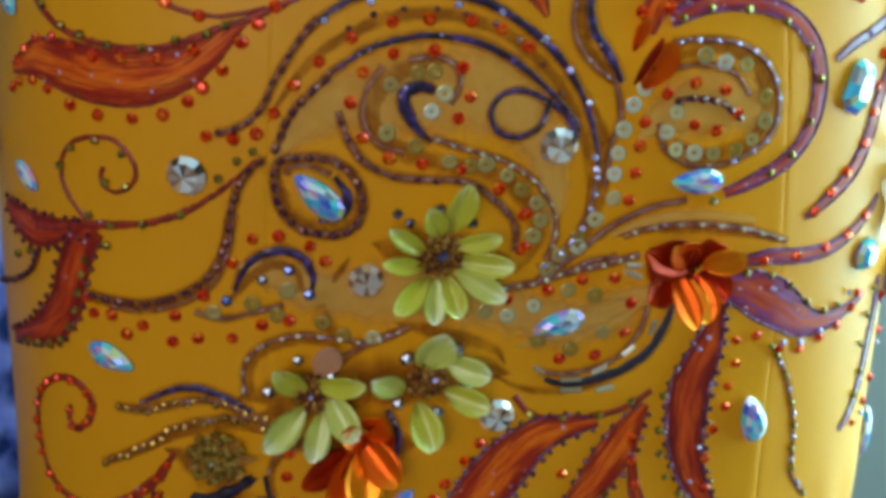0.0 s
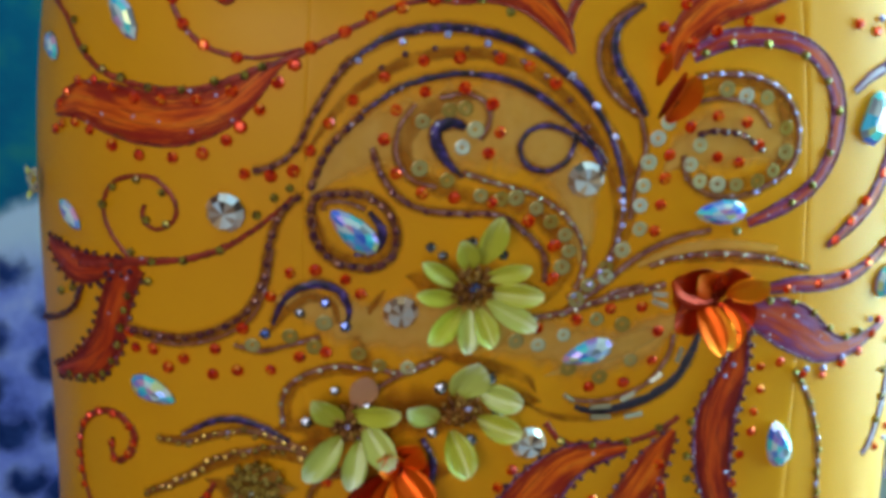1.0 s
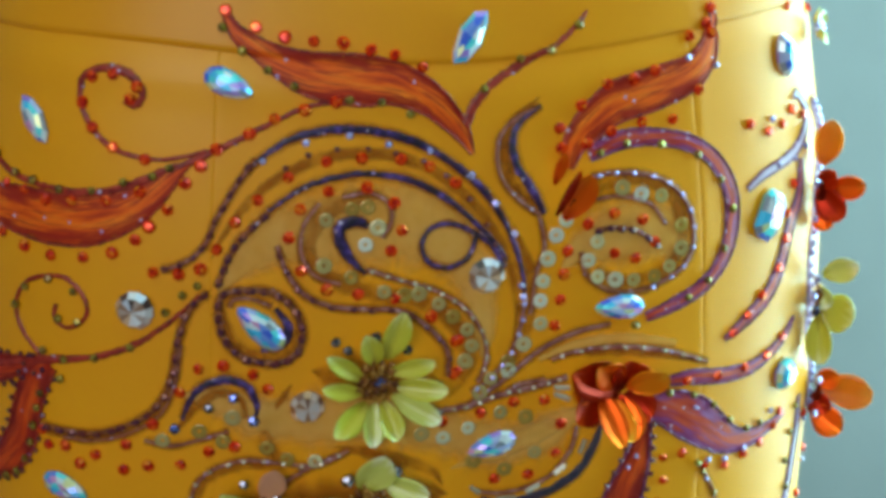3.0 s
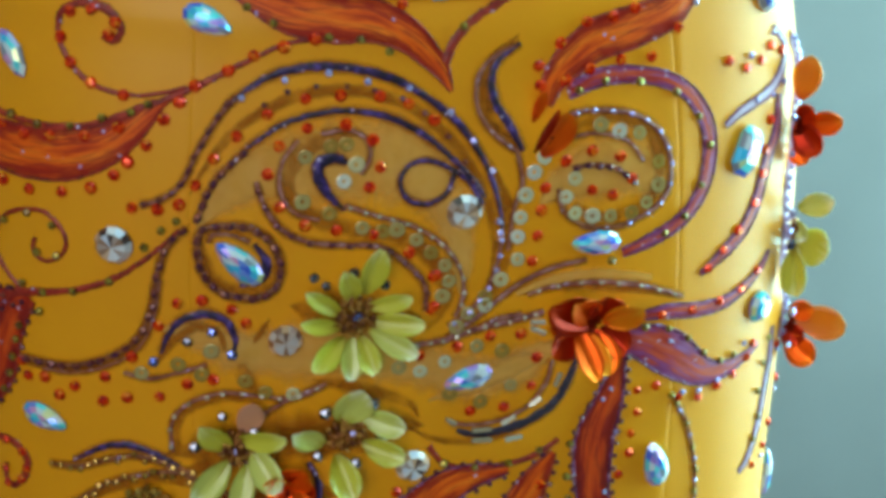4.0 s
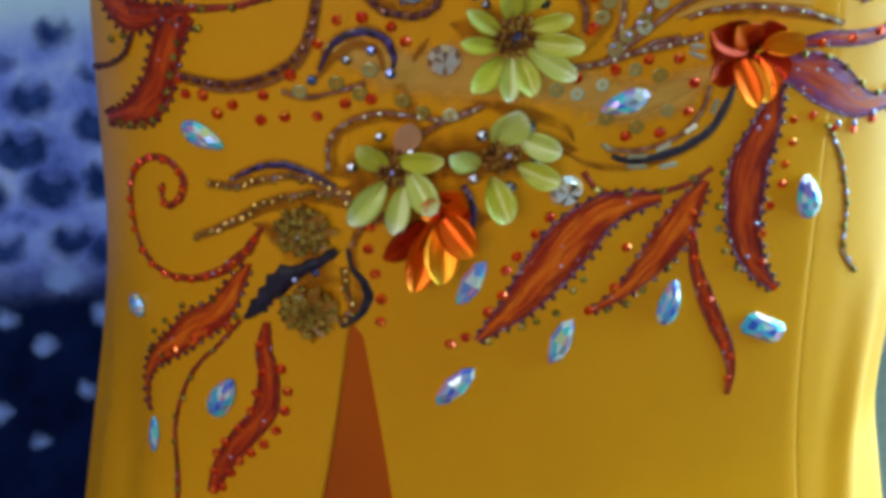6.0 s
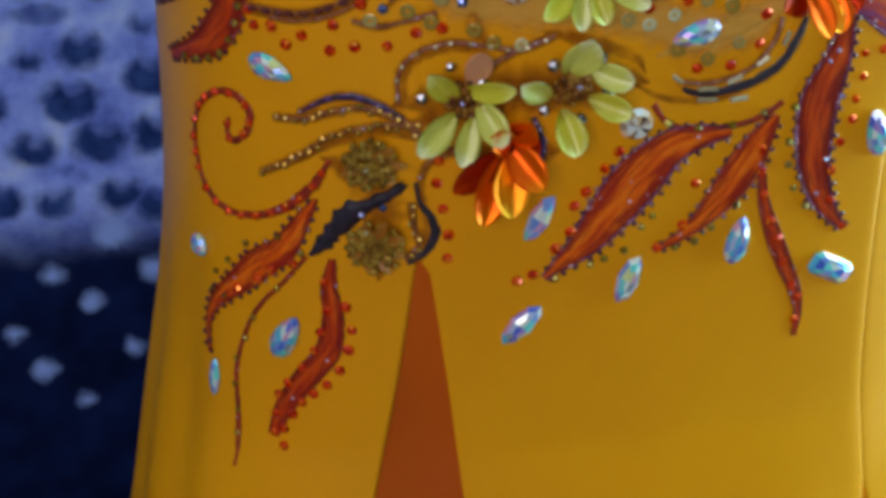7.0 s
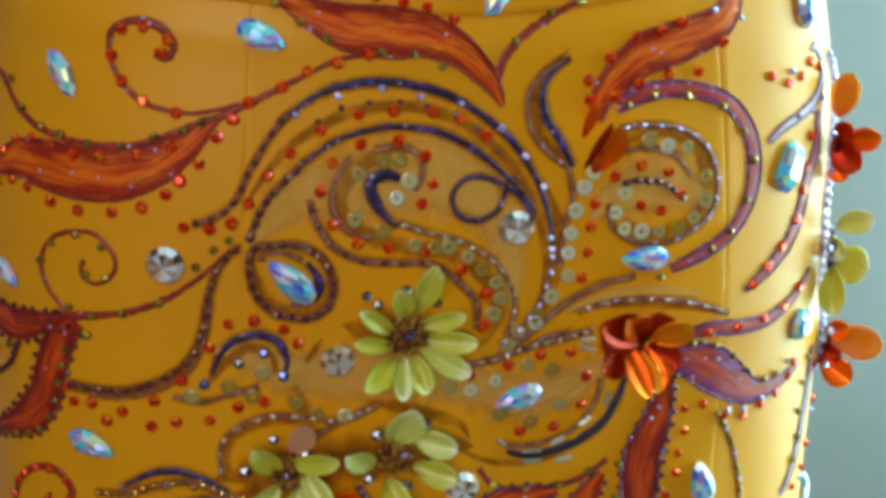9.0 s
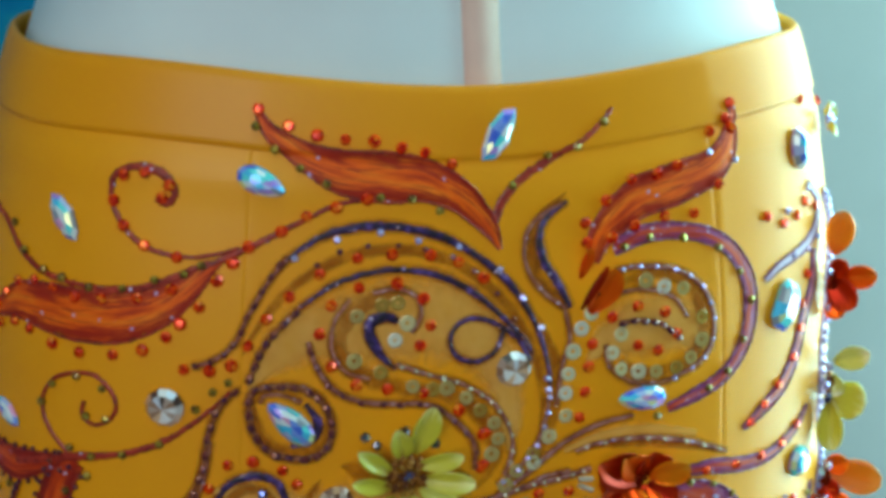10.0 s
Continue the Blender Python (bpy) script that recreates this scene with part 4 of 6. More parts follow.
leaf(LEAF, [(-84.8, 1063, 0.93), (-78.7, 1055.4, 2.6), (-66.1, 1047.7, 4.65), (-52.9, 1042.5, 7.46), (-36.7, 1040.1, 8.62), (-24.4, 1038.6, 7.15), (-12, 1033.3, 5.68), (-3.7, 1025.7, 4.19), (0.8, 1019.8, 2.67), (3.6, 1013.9, 0.57)], RED, "orange and dark red painted leaf with glitter edges")
leaf(LEAF, [(101.4, 1057.5, 1.01), (100.1, 1048.6, 2.84), (90.6, 1037.9, 6.05), (74.1, 1032.6, 7.56), (57.1, 1028.4, 7.48), (46.5, 1021.3, 5.87), (40.7, 1014.8, 4.3), (38.2, 1007, 1.96)], RED, "orange and dark red painted leaf with glitter edges")
leaf(LEAF, [(-189.2, 986.6, 1.61), (-173.5, 993.4, 6.3), (-158.3, 993.6, 8.5), (-143.5, 992.4, 9.15), (-128.5, 993.5, 9.04), (-114.7, 998, 7.09), (-105.3, 1004.5, 4.82), (-97.9, 1011.2, 2.21), (-94.3, 1013.5, 0.92)], RED, "orange and dark red painted leaf with glitter edges")
leaf(LEAFDARK, [(-145.2, 940.9, 4.31), (-150.8, 933.6, 5.94), (-155.1, 922, 6.41), (-158.6, 910.2, 6.88), (-166.7, 900.2, 6.99), (-178, 893.5, 3.77), (-195.7, 885.9, 1.29)], RED, "dark red painted leaf with beaded edges", edge="plum")
leaf(LEAFDARK, [(-196.7, 937.3, 1.67), (-184, 934.8, 5.35), (-172.2, 933.9, 6.08), (-159.7, 937, 3.99), (-146.9, 940.7, 1.57)], RED, "dark red painted leaf with beaded edges", edge="plum")
leaf(PURPLELEAF, [(67, 920.9, 2.47), (73.1, 916.6, 5.38), (81.6, 912.8, 7.94), (92.1, 906.2, 8.88), (106.6, 895.9, 6.04), (118.7, 893.5, 3.71), (130.3, 895, 2.21), (141.7, 897.9, 0.89)], VIOLET, "plum and red painted leaf with violet glitter")
leaf(LEAFDARK, [(69.6, 912, 1.67), (68.4, 903.3, 3.76), (66.3, 892.4, 5.88), (62.2, 879.2, 8.03), (61.7, 865.3, 7.67), (63.5, 850.7, 6.46), (67.6, 837.8, 4.79), (73.7, 828.1, 2.86), (79.6, 821.2, 1.11)], VIOLET, "dark red painted leaf with violet glitter", edge="plum")
leaf(LEAF, [(28.8, 868, 1.67), (16, 866.9, 5.19), (5.6, 863.2, 7.87), (-4.4, 853.5, 10.38), (-14.2, 840.1, 9.6), (-24.1, 826.5, 6.31), (-32.3, 818.6, 3.16), (-38.4, 813, 1.06)], VIOLET, "orange and dark red painted leaf with glitter edges", edge="plum")
leaf(LEAF, [(45.9, 873.1, 1.26), (41.2, 865.5, 4.63), (35.7, 854.3, 7.4), (29, 843, 6.79), (21, 833, 4.26), (12.8, 826, 2.13), (4.8, 821.9, 0.85)], RED, "orange and dark red painted leaf with glitter edges", edge="plum")
leaf(LEAFDARK, [(42.6, 852.3, 1.06), (44.7, 838.7, 1.93), (50.3, 823.1, 3.05), (56.4, 809.5, 3.09), (62.6, 795.6, 2.24), (64.9, 784.8, 1.36), (64, 774.9, 0.68)], RED, "slender dark red painted leaf")
leaf(LEAF, [(-123.3, 844.7, 0.62), (-127.8, 836.9, 2.51), (-136.1, 822, 5.1), (-146.1, 813.5, 6.03), (-157.1, 801.4, 4.83), (-168.1, 789.7, 3.13), (-172.6, 777.3, 1.36), (-170.6, 764.9, 0.68)], RED, "orange and dark red painted leaf with glitter edges", edge="plum")
leaf(LEAFDARK, [(-117.1, 820.2, 1.05), (-118.2, 807.7, 2.98), (-116.4, 795.3, 3.87), (-117.9, 779.9, 4.79), (-126.4, 765.6, 4.86), (-133.8, 750.9, 3.59), (-137, 738.2, 1.81)], RED, "dark red painted leaf with beaded edges")
leaf(PURPLELEAF, [(46.1, 1011.4, 2.75), (58.6, 1015.4, 3.16), (72.7, 1015.5, 3), (87.4, 1011.6, 3.04), (98.1, 1003.7, 3.08), (104.1, 992.8, 3.32), (104.5, 979.9, 3.33), (100.4, 968.8, 2.92), (91.5, 960.1, 2.7), (79.6, 954.4, 2.47), (67.7, 950.7, 1.64)], VIOLET, "plum painted scroll with violet glitter edges")
leaf(PURPLELEAF, [(147.4, 997.9, 1.31), (145.4, 985.1, 2.4), (138, 973.4, 2.82), (133, 961.2, 3.04), (125.3, 950.6, 3.03), (113.2, 942.7, 2.57), (101.9, 937, 0.85)], VIOLET, "plum painted scroll with violet glitter edges")
leaf(PURPLELEAF, [(78.4, 924.8, 2.07), (88, 924.9, 2.92), (101.1, 922.9, 2.95), (115.2, 922.5, 2.57), (127.6, 925.9, 2.16), (138.2, 931.2, 1.53), (143.9, 936.6, 0.66)], VIOLET, "plum painted scroll with violet glitter edges")
leaf(PALEPLUM, [(155.4, 900.5, 1.14), (156, 885.4, 2.06), (154, 871, 2.54), (150.8, 856.9, 2.32), (144.9, 846.3, 1.85), (137.8, 841.3, 0.92)], VIOLET, "pale plum painted scroll at the side")
leaf(PALEPLUM, [(113, 992, 1.03), (121.3, 995.9, 1.66), (131.5, 998.4, 1.89), (143, 1001.6, 2.12), (151.6, 1007.4, 2.14), (155.4, 1015.2, 1.72), (146, 1023.7, 0.85)], VIOLET, "pale plum painted scroll at the side")
vine("painted_vine", RED, [(1.4, 1023.7, 2.1), (5.1, 1031.5, 1.91), (13.4, 1038.7, 1.72), (25.7, 1044.8, 1.54), (36, 1049.4, 1.16), (44.6, 1055.9, 0.97), (48.5, 1059.9, 0.58)], "red glitter painted vine")
vine("painted_vine", RED, [(-99.9, 1011.5, 1.66), (-86.9, 1017.2, 1.47), (-75.8, 1022.6, 1.28), (-64.6, 1027.9, 1.1), (-55.2, 1031.8, 1.1), (-45.5, 1033.1, 0.92), (-31.8, 1031.5, 0.74)], "red glitter painted vine")
vine("painted_vine", RED, [(-217.1, 1026.4, 1.46), (-188.3, 1021, 1.39), (-173.6, 1011, 1.37), (-160.5, 1005.4, 1.35), (-144.1, 1002.9, 1.33), (-128.9, 1003, 1.31), (-117, 1005.6, 1.3), (-105.5, 1010.1, 1.3), (-98.1, 1013.4, 1.29)], "red glitter painted vine")
vine("painted_vine", RED, [(-87.8, 1018.4, 0.56), (-97.3, 1015.7, 0.94), (-109.8, 1014.9, 0.94), (-122, 1018.2, 1.13), (-129.8, 1024.3, 1.14), (-135, 1032.4, 1.14), (-134.4, 1040.4, 1.52), (-128, 1043.9, 1.7), (-119.6, 1043.4, 1.88), (-113, 1039.6, 1.69), (-111.9, 1035, 1.5), (-114.8, 1032.1, 1.5), (-118.4, 1033.8, 1.5)], "red glitter painted vine")
vine("painted_vine", RED, [(-148, 942.5, 0.98), (-156.5, 951.3, 0.98), (-159, 959.1, 0.98), (-156.3, 966.7, 0.98), (-148.8, 971.4, 0.97), (-138.6, 972.4, 0.96), (-132.1, 968.2, 0.95), (-129.4, 962.5, 0.96), (-131.5, 957.2, 0.96), (-137.1, 954.5, 0.97), (-141.5, 956.4, 0.97), (-142.3, 960.3, 0.97), (-141.2, 962.9, 0.96)], "red glitter painted vine")
vine("painted_vine", RED, [(-172.1, 935, 2.02), (-148, 941.1, 2.16), (-134.5, 943.6, 1.55), (-124, 945.8, 1.54), (-112.1, 950.8, 1.33), (-102.4, 957.3, 1.14), (-93, 965.4, 0.94), (-89.3, 969.4, 0.75)], "red glitter painted vine")
vine("painted_vine", RED, [(-208.7, 902.4, 0.87), (-186.9, 910.9, 0.84), (-175.2, 918.8, 0.82), (-171, 926.6, 0.81)], "red glitter painted vine", beads="plum", every=4)
vine("painted_vine", RED, [(-158.7, 871.5, 0.84), (-159.7, 865.4, 1.26), (-156.6, 862.3, 1.68), (-151, 867, 1.87), (-149, 875, 1.86), (-154.6, 880.6, 1.86), (-164.5, 880.2, 1.67), (-175.4, 871.1, 1.49), (-178.8, 858.1, 1.29), (-176.3, 844.5, 1.3), (-169.7, 835.9, 1.52), (-158.9, 832.1, 1.72), (-145.5, 834.1, 1.91), (-133.3, 840.8, 2.3), (-124.2, 850.5, 2.27), (-118, 861.1, 1.02)], "red glitter painted vine", beads="ruby", every=7, size=0.8)
vine("painted_vine", RED, [(-127, 820, 1.06), (-136.4, 807, 1.07), (-146.3, 794.5, 1.09), (-152.8, 779.6, 1.11), (-155.9, 762.8, 1.13), (-153.8, 745, 1.14), (-152, 726.8, 1.16)], "red glitter painted vine")
vine("painted_vine", RED, [(-155.3, 752.2, 0.79), (-152.5, 739.9, 0.79), (-152, 726.8, 0.8), (-153, 719.8, 0.81)], "red glitter painted vine")
vine("painted_vine", RED, [(-2.1, 881.5, 1.43), (3.7, 873.8, 1.44), (13.6, 869.7, 1.45), (26.5, 869.8, 1.46), (39.3, 872.7, 1.46), (47.6, 878.2, 1.47)], "red glitter painted vine")
vine("painted_vine", UMBER, [(93.9, 888.2, 0.65), (101.6, 875, 0.66), (107.9, 856.8, 0.67), (110.2, 841.4, 0.67), (111.2, 831.1, 0.68), (119.8, 819.7, 0.69)], "thin dark painted line with beads")
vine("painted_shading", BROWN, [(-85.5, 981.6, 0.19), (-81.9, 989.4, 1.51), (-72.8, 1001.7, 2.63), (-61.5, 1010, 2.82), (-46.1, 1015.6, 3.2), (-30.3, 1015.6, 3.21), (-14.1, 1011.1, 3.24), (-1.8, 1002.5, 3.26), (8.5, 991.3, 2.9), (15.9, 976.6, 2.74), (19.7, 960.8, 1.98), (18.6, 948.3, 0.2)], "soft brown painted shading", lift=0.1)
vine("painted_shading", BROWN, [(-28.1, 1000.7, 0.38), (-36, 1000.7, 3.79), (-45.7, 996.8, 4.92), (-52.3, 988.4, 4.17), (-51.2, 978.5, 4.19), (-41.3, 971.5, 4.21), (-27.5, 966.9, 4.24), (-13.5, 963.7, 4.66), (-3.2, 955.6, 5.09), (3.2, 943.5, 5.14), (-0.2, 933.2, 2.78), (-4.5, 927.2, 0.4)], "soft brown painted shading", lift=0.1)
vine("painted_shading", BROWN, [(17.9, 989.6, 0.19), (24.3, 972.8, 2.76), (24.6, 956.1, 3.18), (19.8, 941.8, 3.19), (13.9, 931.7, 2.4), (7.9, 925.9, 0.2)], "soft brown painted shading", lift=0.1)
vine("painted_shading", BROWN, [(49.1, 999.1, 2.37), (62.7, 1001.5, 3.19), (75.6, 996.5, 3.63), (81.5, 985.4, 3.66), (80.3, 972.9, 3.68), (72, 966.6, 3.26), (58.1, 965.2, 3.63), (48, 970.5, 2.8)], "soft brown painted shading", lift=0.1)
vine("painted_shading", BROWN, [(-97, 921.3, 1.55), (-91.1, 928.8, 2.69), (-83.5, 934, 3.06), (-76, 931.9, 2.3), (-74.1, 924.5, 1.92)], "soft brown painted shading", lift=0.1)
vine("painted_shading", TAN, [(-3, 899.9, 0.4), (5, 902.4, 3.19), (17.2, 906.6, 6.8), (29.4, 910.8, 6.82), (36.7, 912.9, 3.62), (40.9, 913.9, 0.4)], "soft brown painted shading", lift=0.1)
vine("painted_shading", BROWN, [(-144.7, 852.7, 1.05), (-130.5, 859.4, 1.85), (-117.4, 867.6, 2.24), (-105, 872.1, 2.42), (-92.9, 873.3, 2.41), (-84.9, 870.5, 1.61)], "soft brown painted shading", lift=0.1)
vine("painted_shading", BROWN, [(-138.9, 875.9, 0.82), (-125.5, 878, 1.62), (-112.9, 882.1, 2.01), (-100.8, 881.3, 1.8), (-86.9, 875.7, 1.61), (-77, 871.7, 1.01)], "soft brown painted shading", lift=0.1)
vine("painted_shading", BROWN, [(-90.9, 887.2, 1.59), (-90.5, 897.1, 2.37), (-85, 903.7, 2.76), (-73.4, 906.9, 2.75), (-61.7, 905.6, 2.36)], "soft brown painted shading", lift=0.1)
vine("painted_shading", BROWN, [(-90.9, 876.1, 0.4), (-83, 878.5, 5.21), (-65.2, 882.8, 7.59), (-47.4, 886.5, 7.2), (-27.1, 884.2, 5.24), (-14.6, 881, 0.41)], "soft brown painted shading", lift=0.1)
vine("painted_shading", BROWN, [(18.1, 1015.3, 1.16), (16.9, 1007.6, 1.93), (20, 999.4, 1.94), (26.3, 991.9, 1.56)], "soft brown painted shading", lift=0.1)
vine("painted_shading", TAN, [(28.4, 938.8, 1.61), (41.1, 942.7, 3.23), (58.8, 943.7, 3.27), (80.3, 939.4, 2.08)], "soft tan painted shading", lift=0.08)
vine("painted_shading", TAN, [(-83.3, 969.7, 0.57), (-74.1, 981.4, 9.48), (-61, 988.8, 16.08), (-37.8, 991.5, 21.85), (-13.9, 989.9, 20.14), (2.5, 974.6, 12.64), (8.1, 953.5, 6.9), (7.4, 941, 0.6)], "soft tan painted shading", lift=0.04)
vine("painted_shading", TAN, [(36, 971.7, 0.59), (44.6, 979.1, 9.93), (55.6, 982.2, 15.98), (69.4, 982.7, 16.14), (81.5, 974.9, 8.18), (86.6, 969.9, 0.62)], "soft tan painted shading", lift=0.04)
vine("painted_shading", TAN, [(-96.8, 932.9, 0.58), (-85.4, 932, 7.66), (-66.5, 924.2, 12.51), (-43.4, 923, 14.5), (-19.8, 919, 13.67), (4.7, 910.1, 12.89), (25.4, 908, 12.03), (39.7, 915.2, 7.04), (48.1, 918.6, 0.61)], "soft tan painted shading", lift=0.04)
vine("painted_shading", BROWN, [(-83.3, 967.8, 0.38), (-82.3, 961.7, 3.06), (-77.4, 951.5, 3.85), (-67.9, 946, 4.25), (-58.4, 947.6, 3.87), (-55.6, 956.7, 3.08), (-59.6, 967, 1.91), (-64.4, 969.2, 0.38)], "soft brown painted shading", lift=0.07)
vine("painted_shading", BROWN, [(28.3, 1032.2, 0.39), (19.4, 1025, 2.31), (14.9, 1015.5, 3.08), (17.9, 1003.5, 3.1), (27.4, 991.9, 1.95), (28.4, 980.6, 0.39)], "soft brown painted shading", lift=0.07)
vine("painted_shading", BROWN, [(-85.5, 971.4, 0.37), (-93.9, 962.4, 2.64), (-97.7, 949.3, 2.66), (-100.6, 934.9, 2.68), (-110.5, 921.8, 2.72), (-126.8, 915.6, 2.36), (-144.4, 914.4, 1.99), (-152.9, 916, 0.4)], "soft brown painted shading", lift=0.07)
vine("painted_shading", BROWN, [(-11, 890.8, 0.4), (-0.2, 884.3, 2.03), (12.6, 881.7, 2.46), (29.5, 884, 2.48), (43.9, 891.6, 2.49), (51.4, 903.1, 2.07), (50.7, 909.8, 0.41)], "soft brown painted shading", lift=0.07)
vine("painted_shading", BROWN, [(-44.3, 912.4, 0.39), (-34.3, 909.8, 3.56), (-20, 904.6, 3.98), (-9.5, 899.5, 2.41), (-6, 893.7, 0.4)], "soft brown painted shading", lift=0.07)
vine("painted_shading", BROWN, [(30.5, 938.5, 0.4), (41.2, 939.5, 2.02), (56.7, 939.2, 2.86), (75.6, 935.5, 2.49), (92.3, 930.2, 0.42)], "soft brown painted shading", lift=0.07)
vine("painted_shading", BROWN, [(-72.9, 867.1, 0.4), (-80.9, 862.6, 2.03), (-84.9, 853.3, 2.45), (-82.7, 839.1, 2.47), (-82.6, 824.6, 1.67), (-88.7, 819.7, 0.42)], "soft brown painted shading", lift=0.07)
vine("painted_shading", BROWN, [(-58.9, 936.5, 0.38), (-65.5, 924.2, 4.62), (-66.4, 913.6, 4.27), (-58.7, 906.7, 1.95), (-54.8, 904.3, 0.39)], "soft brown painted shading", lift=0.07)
# brown pools under the flowers: airbrush paint with petal shade put into it
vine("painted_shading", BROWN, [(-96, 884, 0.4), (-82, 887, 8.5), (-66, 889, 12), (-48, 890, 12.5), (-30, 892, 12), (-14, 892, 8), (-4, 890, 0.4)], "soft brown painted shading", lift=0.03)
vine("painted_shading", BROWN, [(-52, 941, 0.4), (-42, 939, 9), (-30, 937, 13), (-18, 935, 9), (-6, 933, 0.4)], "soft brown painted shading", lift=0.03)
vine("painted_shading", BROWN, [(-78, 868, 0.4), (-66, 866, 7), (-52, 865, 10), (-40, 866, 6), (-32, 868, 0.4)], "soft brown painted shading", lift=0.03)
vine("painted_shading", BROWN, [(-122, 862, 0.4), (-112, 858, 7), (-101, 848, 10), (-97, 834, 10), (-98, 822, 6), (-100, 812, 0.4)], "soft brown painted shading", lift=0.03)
vine("painted_line", INDIGO, [(-75, 1011.3, 0.56), (-67.6, 1017.1, 1.12), (-58.1, 1022.1, 1.5), (-46.3, 1024.2, 1.69), (-34.4, 1023.6, 1.69), (-20.2, 1020.3, 1.7), (-7.9, 1014, 1.53), (4.4, 1004.4, 1.54), (12.7, 994, 1.36), (17.9, 983.5, 1.17), (21.6, 971, 0.98), (22.4, 962.6, 0.59)], "indigo glitter painted line")
vine("painted_line", LILAC, [(-102.8, 977.6, 0.76), (-95.8, 979.7, 0.76), (-88.4, 985.5, 0.76), (-83.9, 995.2, 0.75), (-77.7, 1006.6, 0.75), (-71.3, 1015, 0.56)], "lilac glitter painted line", beads="plum", every=5, size=0.9)
vine("painted_line", INDIGO, [(-66.9, 997.7, 0.75), (-55.6, 1005, 1.13), (-44, 1008.3, 1.13), (-32.2, 1009, 1.13), (-18.1, 1005.9, 1.33), (-5.9, 999.2, 1.34), (4.4, 990.2, 1.16), (12.7, 981.3, 0.97), (15.9, 976, 0.59)], "indigo glitter painted line")
vine("painted_line", UMBER, [(-83.4, 971.7, 0.76), (-80.7, 979.6, 0.76), (-76.2, 987.9, 0.76), (-66.9, 997.3, 0.75)], "dark painted line with beads", beads="plum", every=4.5)
vine("painted_line", LILAC, [(22.4, 962.6, 0.59), (21.2, 952.3, 0.79), (17.7, 942.1, 0.8), (10.7, 933.2, 0.8), (3.6, 928.5, 0.6)], "lilac glitter painted line", beads="violet", every=6, size=0.8)
vine("painted_line", INDIGO, [(5.1, 986.9, 1.07), (3.7, 981.6, 1.07), (0.9, 977.2, 1.07), (-6, 974.9, 1.07), (-12.3, 977.8, 1.06), (-14.4, 983.6, 1.06), (-11.7, 988.8, 1.06), (-5.4, 990.5, 1.06), (2.4, 987.7, 1.06), (10.7, 981.5, 1.07), (14.9, 973.6, 1.08)], "indigo glitter painted line")
vine("painted_line", INDIGO, [(-32.9, 991.2, 0.95), (-36.8, 993, 2.28), (-41.7, 992.1, 2.85), (-43.2, 988.9, 2.66), (-41.6, 984.3, 2.28), (-38.4, 979.3, 1.53), (-33.6, 974.6, 0.58)], "indigo glitter painted line", lift=0.5)
vine("painted_line", LILAC, [(-41.9, 1001.5, 0.68), (-33, 1002.5, 0.68), (-26.4, 999, 0.68), (-25, 992.7, 0.69), (-28.3, 987, 0.69)], "lilac glitter painted line")
vine("painted_line", LILAC, [(-49.7, 999.9, 0.68), (-54.9, 992.4, 0.68), (-55.7, 982.7, 0.68), (-51.1, 974.9, 0.69), (-42.3, 971.6, 0.69)], "lilac glitter painted line")
vine("painted_line", LILAC, [(-33.6, 976.4, 0.69), (-23.7, 972.3, 0.69), (-9.5, 967.1, 0.7), (0.8, 960, 0.7), (7.1, 951.1, 0.71), (9, 940.8, 0.72), (6.2, 932.1, 0.72)], "lilac glitter painted line", beads="pearl", every=5.2)
vine("painted_line", LILAC, [(-63.8, 985.9, 0.91), (-60.7, 977, 0.91), (-54.4, 968.3, 0.92), (-45.1, 963.7, 0.92), (-33.4, 962.1, 0.93), (-21.5, 960.7, 0.93), (-13.3, 955.1, 0.94), (-5.5, 946, 0.94), (-4.4, 935.4, 0.95)], "lilac glitter painted line", beads="plum", every=7, size=0.8)
vine("painted_line", UMBER, [(-83.2, 963.8, 1.29), (-81.4, 969.3, 1.29), (-73.9, 970.7, 1.29), (-64.4, 969.2, 1.29), (-57.6, 962.8, 1.29), (-55, 954.2, 1.3), (-58, 946.6, 1.31), (-66, 944.5, 1.31), (-75.5, 947.4, 1.3), (-81.2, 954.6, 1.3), (-83.2, 963.4, 1.29)], "dark painted loop with beads", beads="plum", every=4.6)
vine("painted_line", INDIGO, [(-64.3, 964.2, 0.77), (-60.4, 958.5, 1.73), (-60, 953.9, 1.93), (-63.2, 950.3, 1.54), (-68.9, 949.2, 0.77)], "indigo glitter painted line", lift=0.5)
vine("painted_line", LILAC, [(-79.1, 964.7, 0.57), (-78, 967.6, 0.57), (-71.9, 967.5, 0.57), (-65.3, 964.8, 0.57)], "lilac glitter painted line")
vine("painted_line", UMBER, [(-86.5, 970.4, 1.01), (-93, 963.5, 1.02), (-96.7, 953.4, 1.02), (-99.2, 939, 1.03), (-105.6, 927.4, 1.04), (-116.5, 920.3, 1.05), (-128.9, 916.4, 1.06), (-140.9, 916.2, 1.07), (-149.6, 916.7, 1.08)], "dark painted line with beads", beads="plum", every=5)
vine("painted_line", LILAC, [(-95.8, 951.4, 0.42), (-98.3, 937, 0.42), (-104.2, 925.1, 0.43), (-115.6, 917.6, 0.43), (-128, 913.8, 0.43), (-139.9, 913.7, 0.44)], "lilac glitter painted line")
vine("painted_line", INDIGO, [(-96, 923.9, 0.96), (-93, 931.5, 1.34), (-87.3, 937, 1.72), (-79.7, 939, 1.72), (-73.3, 935.8, 1.53), (-70.3, 929, 1.34), (-71.4, 923.8, 0.96)], "indigo glitter painted line")
